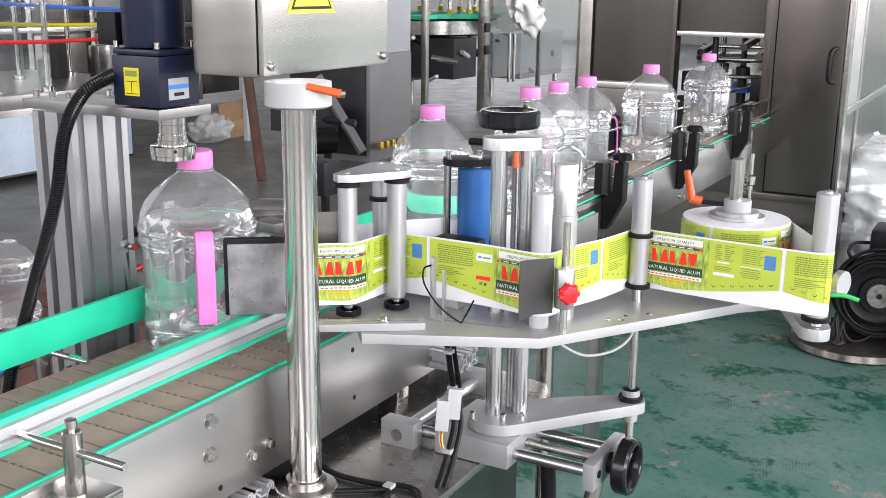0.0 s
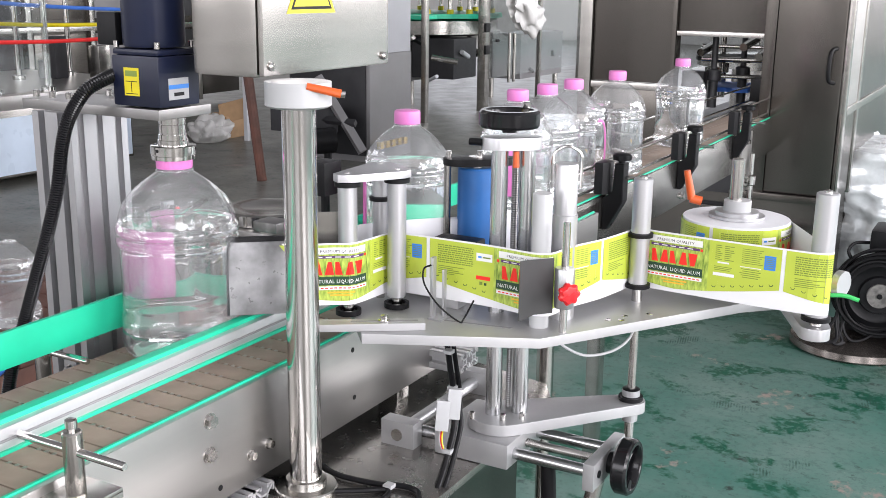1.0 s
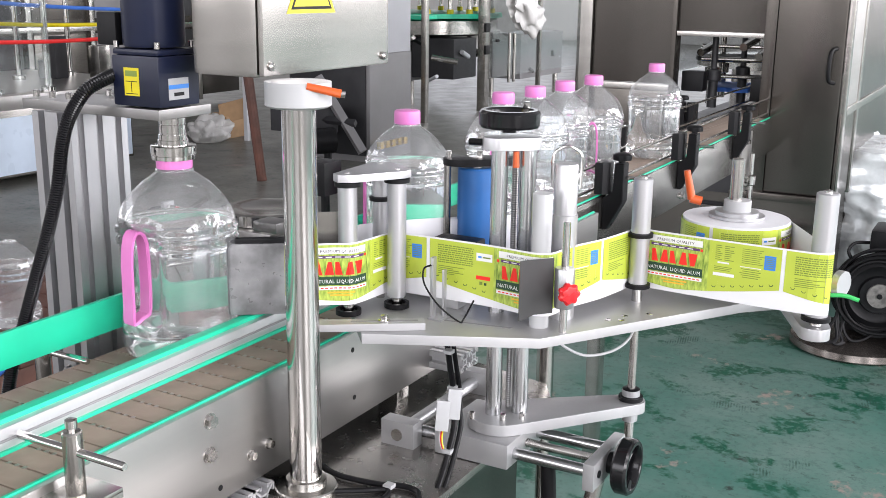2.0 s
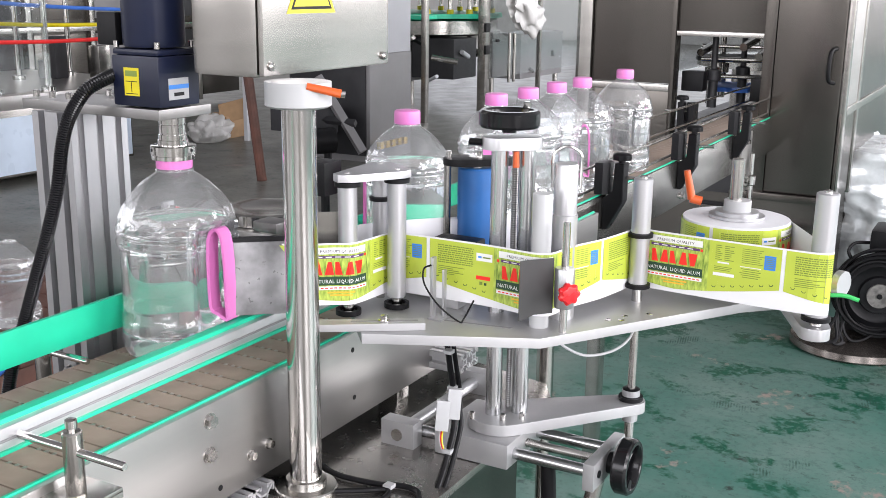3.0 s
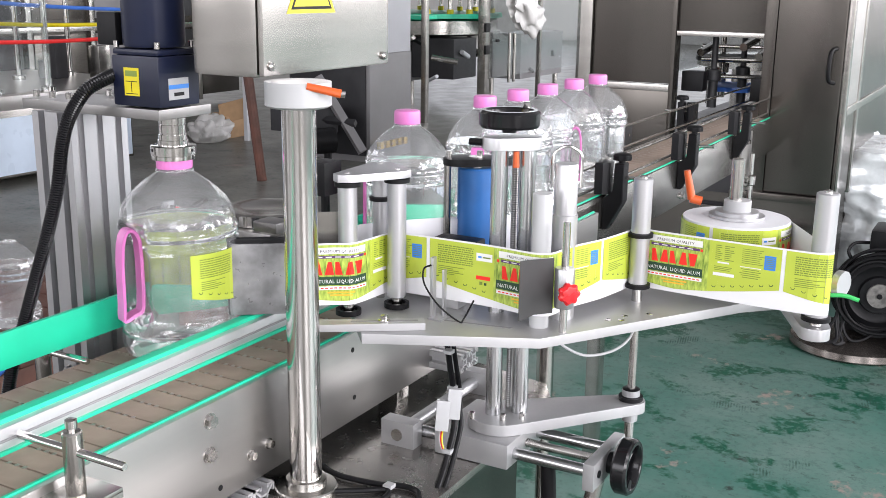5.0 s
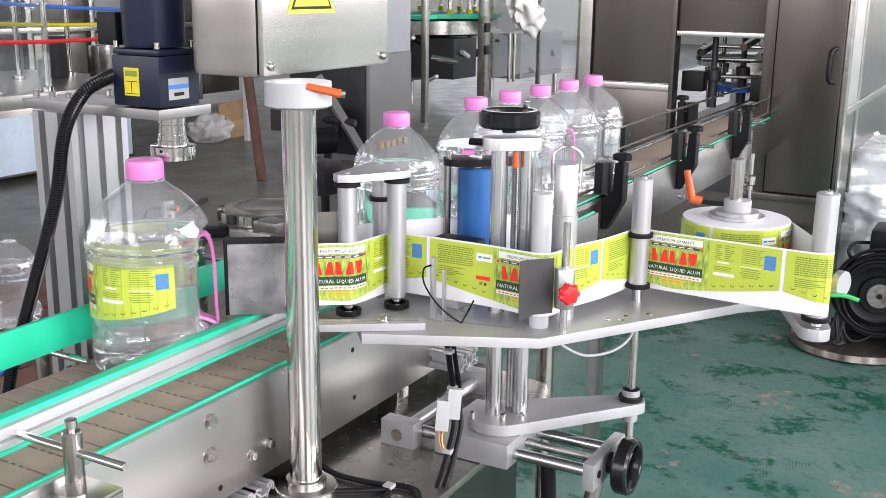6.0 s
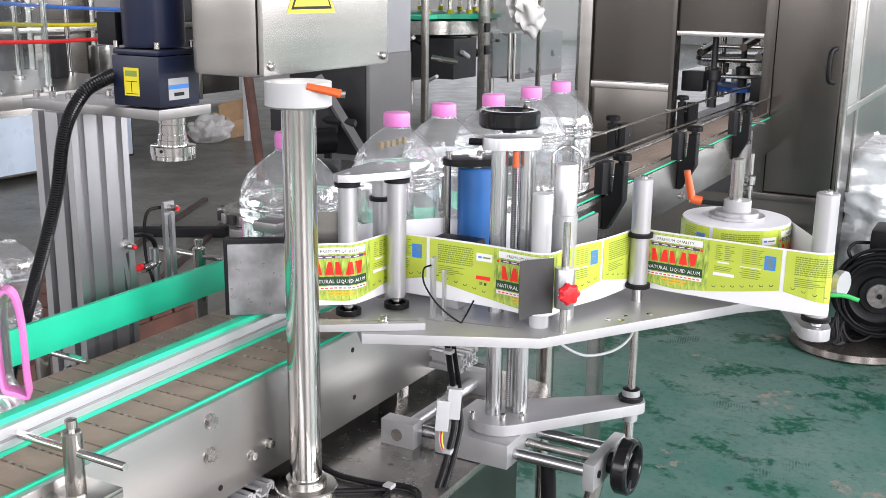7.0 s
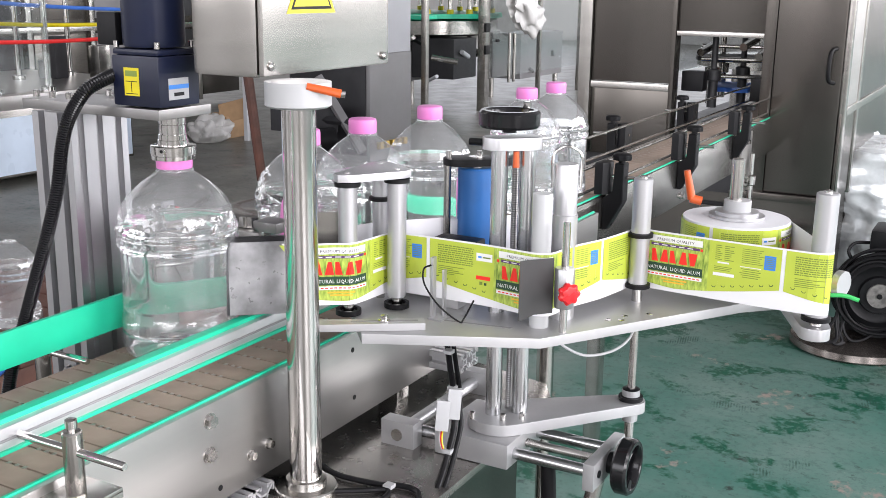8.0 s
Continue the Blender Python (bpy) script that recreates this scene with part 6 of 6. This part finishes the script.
fan = thing("floor_stand", (-0.46, 4.28, 0), "black reel with cables on a round floor stand", "floor stand")
part("base", shape(lathe, [(0.235, 0.0), (0.245, 0.01), (0.24, 0.035), (0.20, 0.055), (0.06, 0.075), (0.03, 0.08)], 56, (-0.43, 4.30, 0)), mat("worn shiny steel base", (0.20, 0.18, 0.165), 0.22, 0.85, 0.2, 8, 0.1, 40), fan, "worn round base")
part("pole", shape(cyl, (-0.43, 4.33, 0.08), (-0.43, 4.33, 0.30), 0.03, 16), STEEL, fan)
fd = Vector((0.22, -0.97, 0))
fc = Vector((-0.350, 4.20, 0.262))
bm = bmesh.new()
lathe(bm, [(0.115, -0.05), (0.13, -0.035), (0.135, 0.0), (0.13, 0.035), (0.11, 0.046), (0.10, 0.040), (0.075, 0.040), (0.07, 0.055), (0.03, 0.055)], 40)
bmesh.ops.transform(bm, verts=bm.verts, matrix=Matrix.Translation(fc) @ fd.to_track_quat("Z", "Y").to_matrix().to_4x4())
part("reel", bm, BLACK, fan, "black reel")
part("hub", shape(cyl, fc + fd * 0.055, fc + fd * 0.068, 0.046, 28), mat("dusty grey hub", (0.15, 0.145, 0.135), 0.6, 0, 0.25, 40, 0.2, 80), fan, "dusty grey hub disc")
side = fd.cross(Vector((0, 0, 1)))
for i in range(11):
    r, off = 0.128 + 0.030 * rnd.random(), -0.05 + 0.0105 * i
    c = fc + fd * off + side * rnd.uniform(-0.008, 0.008) + Vector((0, 0, rnd.uniform(-0.008, 0.008)))
    sq = rnd.uniform(0.92, 1.08)
    turn = [c + (side * math.cos(q) * sq + Vector((0, 0, 1)) * math.sin(q) / sq) * r + fd * 0.008 * math.sin(2 * q + i) for q in [2 * math.pi * k / 20 for k in range(21)]]
    part("cable_turn", shape(tube, turn, 0.0065, 8, 2), BLACK, fan, "wound black cable")
part("axle", shape(cyl, fc + fd * 0.068, fc + fd * 0.072, 0.010, 14), BLACK, fan)
part("housing", shape(box, -0.40, -0.20, 4.2, 4.4, 0.41, 0.50, 0.02), BLACK, fan, "black housing")
part("lower_box", shape(box, -0.46, -0.22, 4.22, 4.36, 0.085, 0.19, 0.01), BLACK, fan)
# added, unseen: black bulk that keeps window light off the floor by the stand
part("motor_body", shape(box, -0.195, 0.55, 4.10, 4.75, 0.06, 0.50, 0.03), BLACK, fan, "black box added out of view to shade the floor")
HANGING = [
    [(-0.392, 4.247, 0.441), (-0.449, 4.215, 0.44), (-0.47, 4.195, 0.412), (-0.454, 4.194, 0.377), (-0.423, 4.202, 0.343)],
    [(-0.348, 4.262, 0.408), (-0.42, 4.209, 0.364), (-0.464, 4.164, 0.292), (-0.475, 4.133, 0.207), (-0.468, 4.113, 0.123), (-0.447, 4.109, 0.075), (-0.463, 4.093, 0.06)],
    [(-0.464, 4.136, 0.197), (-0.494, 4.101, 0.133), (-0.512, 4.081, 0.097), (-0.504, 4.078, 0.071), (-0.478, 4.093, 0.072), (-0.459, 4.112, 0.102), (-0.456, 4.132, 0.165)],
    [(-0.472, 4.141, 0.228), (-0.479, 4.116, 0.154), (-0.466, 4.103, 0.085), (-0.476, 4.09, 0.065), (-0.455, 4.097, 0.06), (-0.439, 4.113, 0.068)],
    [(-0.46, 4.13, 0.165), (-0.444, 4.121, 0.106), (-0.417, 4.127, 0.075), (-0.376, 4.151, 0.08), (-0.342, 4.178, 0.108)]]
for pts in HANGING:
    part("cable", shape(tube, pts, 0.0065, 8), BLACK, fan, "black hanging cable")
fan.location.x -= 0.07
wrapm = thing("wrapped_machine", (0.0, 5.5, 0), "machine wrapped in shiny clear plastic film", "machine")
bm = bmesh.new()
box(bm, -0.72, 0.5, 5.1, 5.8, 0.05, 0.66)
bmesh.ops.subdivide_edges(bm, edges=list(bm.edges), cuts=44, use_grid_fill=True)
for v in bm.verts:
    v.co += Vector((1, 1, 0.4)) * (0.045 * noise.noise(v.co * 4.0) + 0.040 * abs(noise.noise(v.co * 9.0)) + 0.022 * abs(noise.noise(v.co * 23.0)))
part("film", bm, mat("shiny crumpled film", (0.66, 0.70, 0.71), 0.13, 0.2, 0.22, 7, 0.6, 30), wrapm, "shiny crumpled film", 80)
part("frame", shape(box, -0.50, 0.45, 5.3, 5.6, 0.0, 0.54, 0.01), DULL, wrapm)


# ---- what moves ----
def smooth_rows(keys, t):
    """Value at t between (time, value) rows, straight from row to row."""
    if t <= keys[0][0]:
        return keys[0][1]
    for (a, va), (b, vb) in zip(keys, keys[1:]):
        if t <= b:
            return va + (vb - va) * (t - a) / (b - a)
    return keys[-1][1]


LANE = -1.075
TRACK = [
    [(0, 1.173), (0.15, 1.148), (0.3, 1.129), (5.87, 1.129), (6.0, 1.070), (6.5, 0.902), (8, 0.39)],
    [(0, 1.888), (0.3, 1.786), (5.88, 1.786), (6.0, 1.745), (6.5, 1.571), (7.0, 1.405), (7.4, 1.262), (7.6, 1.190), (7.79, 1.129), (8, 1.129)],
    [(0, 2.373), (0.22, 2.301), (1.75, 2.301), (2.1, 2.19), (3.5, 2.182), (4.5, 2.133), (5.9, 2.115), (6.5, 1.917), (7.0, 1.746), (7.5, 1.578), (8, 1.447)],
    [(0, 2.549), (0.25, 2.465), (1.8, 2.465), (2.15, 2.355), (3.5, 2.346), (4.5, 2.310), (5.9, 2.285), (6.5, 2.11), (7.0, 1.936), (7.5, 1.78), (8, 1.625)],
    [(0, 2.751), (0.32, 2.648), (1.85, 2.645), (2.2, 2.525), (3.5, 2.516), (4.5, 2.478), (5.95, 2.445), (6.5, 2.29), (7.0, 2.17), (7.5, 2.03), (8, 1.876)],
    [(0, 3.308), (0.5, 3.155), (1.0, 2.994), (1.5, 2.846), (1.9, 2.83), (2.3, 2.715), (3.5, 2.709), (4.5, 2.665), (6.0, 2.62), (6.5, 2.475), (7.0, 2.38), (7.5, 2.362), (8, 2.353)],
    [(0, 3.996), (1.0, 3.655), (1.5, 3.52), (2.8, 3.115), (3.5, 2.923), (3.85, 2.835), (4.5, 2.815), (6.0, 2.775), (6.5, 2.64), (7.0, 2.565), (7.5, 2.54), (8, 2.534)]]
AZ = [0, -172, -74, 150, 20, 155, 62]
SPIN = [(0, -4), (0.25, 0), (0.3, 6), (0.5, 40), (0.7, 84), (1.0, 165), (1.2, 222), (1.5, 304), (1.7, 340), (1.85, 375), (2.8, 615), (3.0, 670), (3.2, 712), (3.4, 757), (3.6, 802), (4.0, 902), (4.2, 952), (4.4, 1006), (4.5, 1030), (4.6, 1060), (4.7, 1078), (4.85, 1110), (5.83, 1348), (5.9, 1352), (8.0, 1352)]
FRONT = -46.2


def lean_x(y):
    return LANE - 0.002 * (y - 1.13)


def place_of(i, t):
    """Where bottle i stands along the lane: no bottle enters the one before it."""
    y = smooth_rows(TRACK[0], t)
    for k in range(1, i + 1):
        y = max(smooth_rows(TRACK[k], t), y + 0.1765)
    return y


def held(i, t):
    """The spindle's grip takes its bottle a few millimetres up."""
    keys = [(0.15, 0), (0.3, 0.006), (5.85, 0.006), (5.95, 0)] if i == 0 else [(7.7, 0), (7.85, 0.006)]
    return smooth_rows(keys, t) if i < 2 else 0.0


def turn(t):
    return FRONT - smooth_rows(SPIN, t)


def motions():
    times = sorted({round(k * 0.1, 3) for k in range(81)})
    for i, b in enumerate(BOTTLES):
        rows = []
        for t in times:
            y = place_of(i, t)
            rows.append((t, pose(lean_x(y), y, BZ + 0.0006 + held(i, t), 0, 0, turn(t) if i == 0 else AZ[i])))
        walk(b, rows)
    walk(chuck, [(t, pose(SPX, SPY, 1.14, 0, 0, turn(t))) for t in times])
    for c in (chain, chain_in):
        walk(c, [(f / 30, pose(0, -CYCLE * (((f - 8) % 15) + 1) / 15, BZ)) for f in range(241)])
    tilt = [(0, 0), (0.2, 0), (0.3, 0.5), (0.4, 1), (1.1, 1), (1.2, 0.6), (1.4, 0.8), (1.5, 1), (1.6, 1), (1.7, 0), (2.9, 0), (3.0, 1), (3.1, 1), (3.2, 0), (3.3, 0.8), (3.4, 1), (3.9, 1), (4.0, 0.4), (4.2, 0.3), (4.3, 0), (4.4, 0.1), (4.5, 1), (4.6, 0), (7.65, 0), (7.8, 1), (8, 1)]
    walk(pad, [(t, pose(-0.985 + 0.0066 * smooth_rows(tilt, t), 1.188 - 0.0088 * smooth_rows(tilt, t), 0.905) @ pose(0, 0, 0, 0, 0, 3 * smooth_rows(tilt, t)) @ Matrix.Rotation(radians(-7 * smooth_rows(tilt, t)), 4, pu)) for t in times])
    walk(roll, [(0.0, pose(RX, RY, 0.92)), (3.29, pose(RX, RY, 0.92)), (3.55, pose(RX, RY, 0.92, 0, 0, -68)), (3.87, pose(RX, RY, 0.92, 0, 0, -136)), (4.19, pose(RX, RY, 0.92, 0, 0, -203)), (8.0, pose(RX, RY, 0.92, 0, 0, -203))])
    run = [round(3.29 + k * 0.92 / 16, 4) for k in range(17)]
    R = 0.0858
    for k, strips in enumerate(LABELS):
        for i, ob in enumerate(strips):
            u = (i + 0.5) * W
            s0 = LEAD0 + k * STEP + u
            rows = [(0.0, s0)] + [(t, s0 - web_shift(t)) for t in run] + [(8.0, s0 - STEP)]
            if k:
                walk(ob, [(t, strip_pose(*on_web(s))) for t, s in rows])
                continue
            out = [(t, strip_pose(*on_web(s))) for t, s in rows if s > 0 and t < 4.25]
            t_on = 3.29 + 0.92 * max(0.0, s0) / STEP
            # once past the peel point the strip sits on the bottle and turns with it
            own = 20.8 - turn(t_on)
            for t in sorted({round(t_on + 0.034, 3)} | {x for x in times if x > t_on + 0.06}):
                y = smooth_rows(TRACK[0], t)
                a = radians(turn(t) + own)
                d = Vector((-math.sin(a), math.cos(a), 0))
                out.append((t, strip_pose(Vector((lean_x(y) + R * math.cos(a), y + R * math.sin(a), 0)), d)))
            walk(ob, out)


motions()
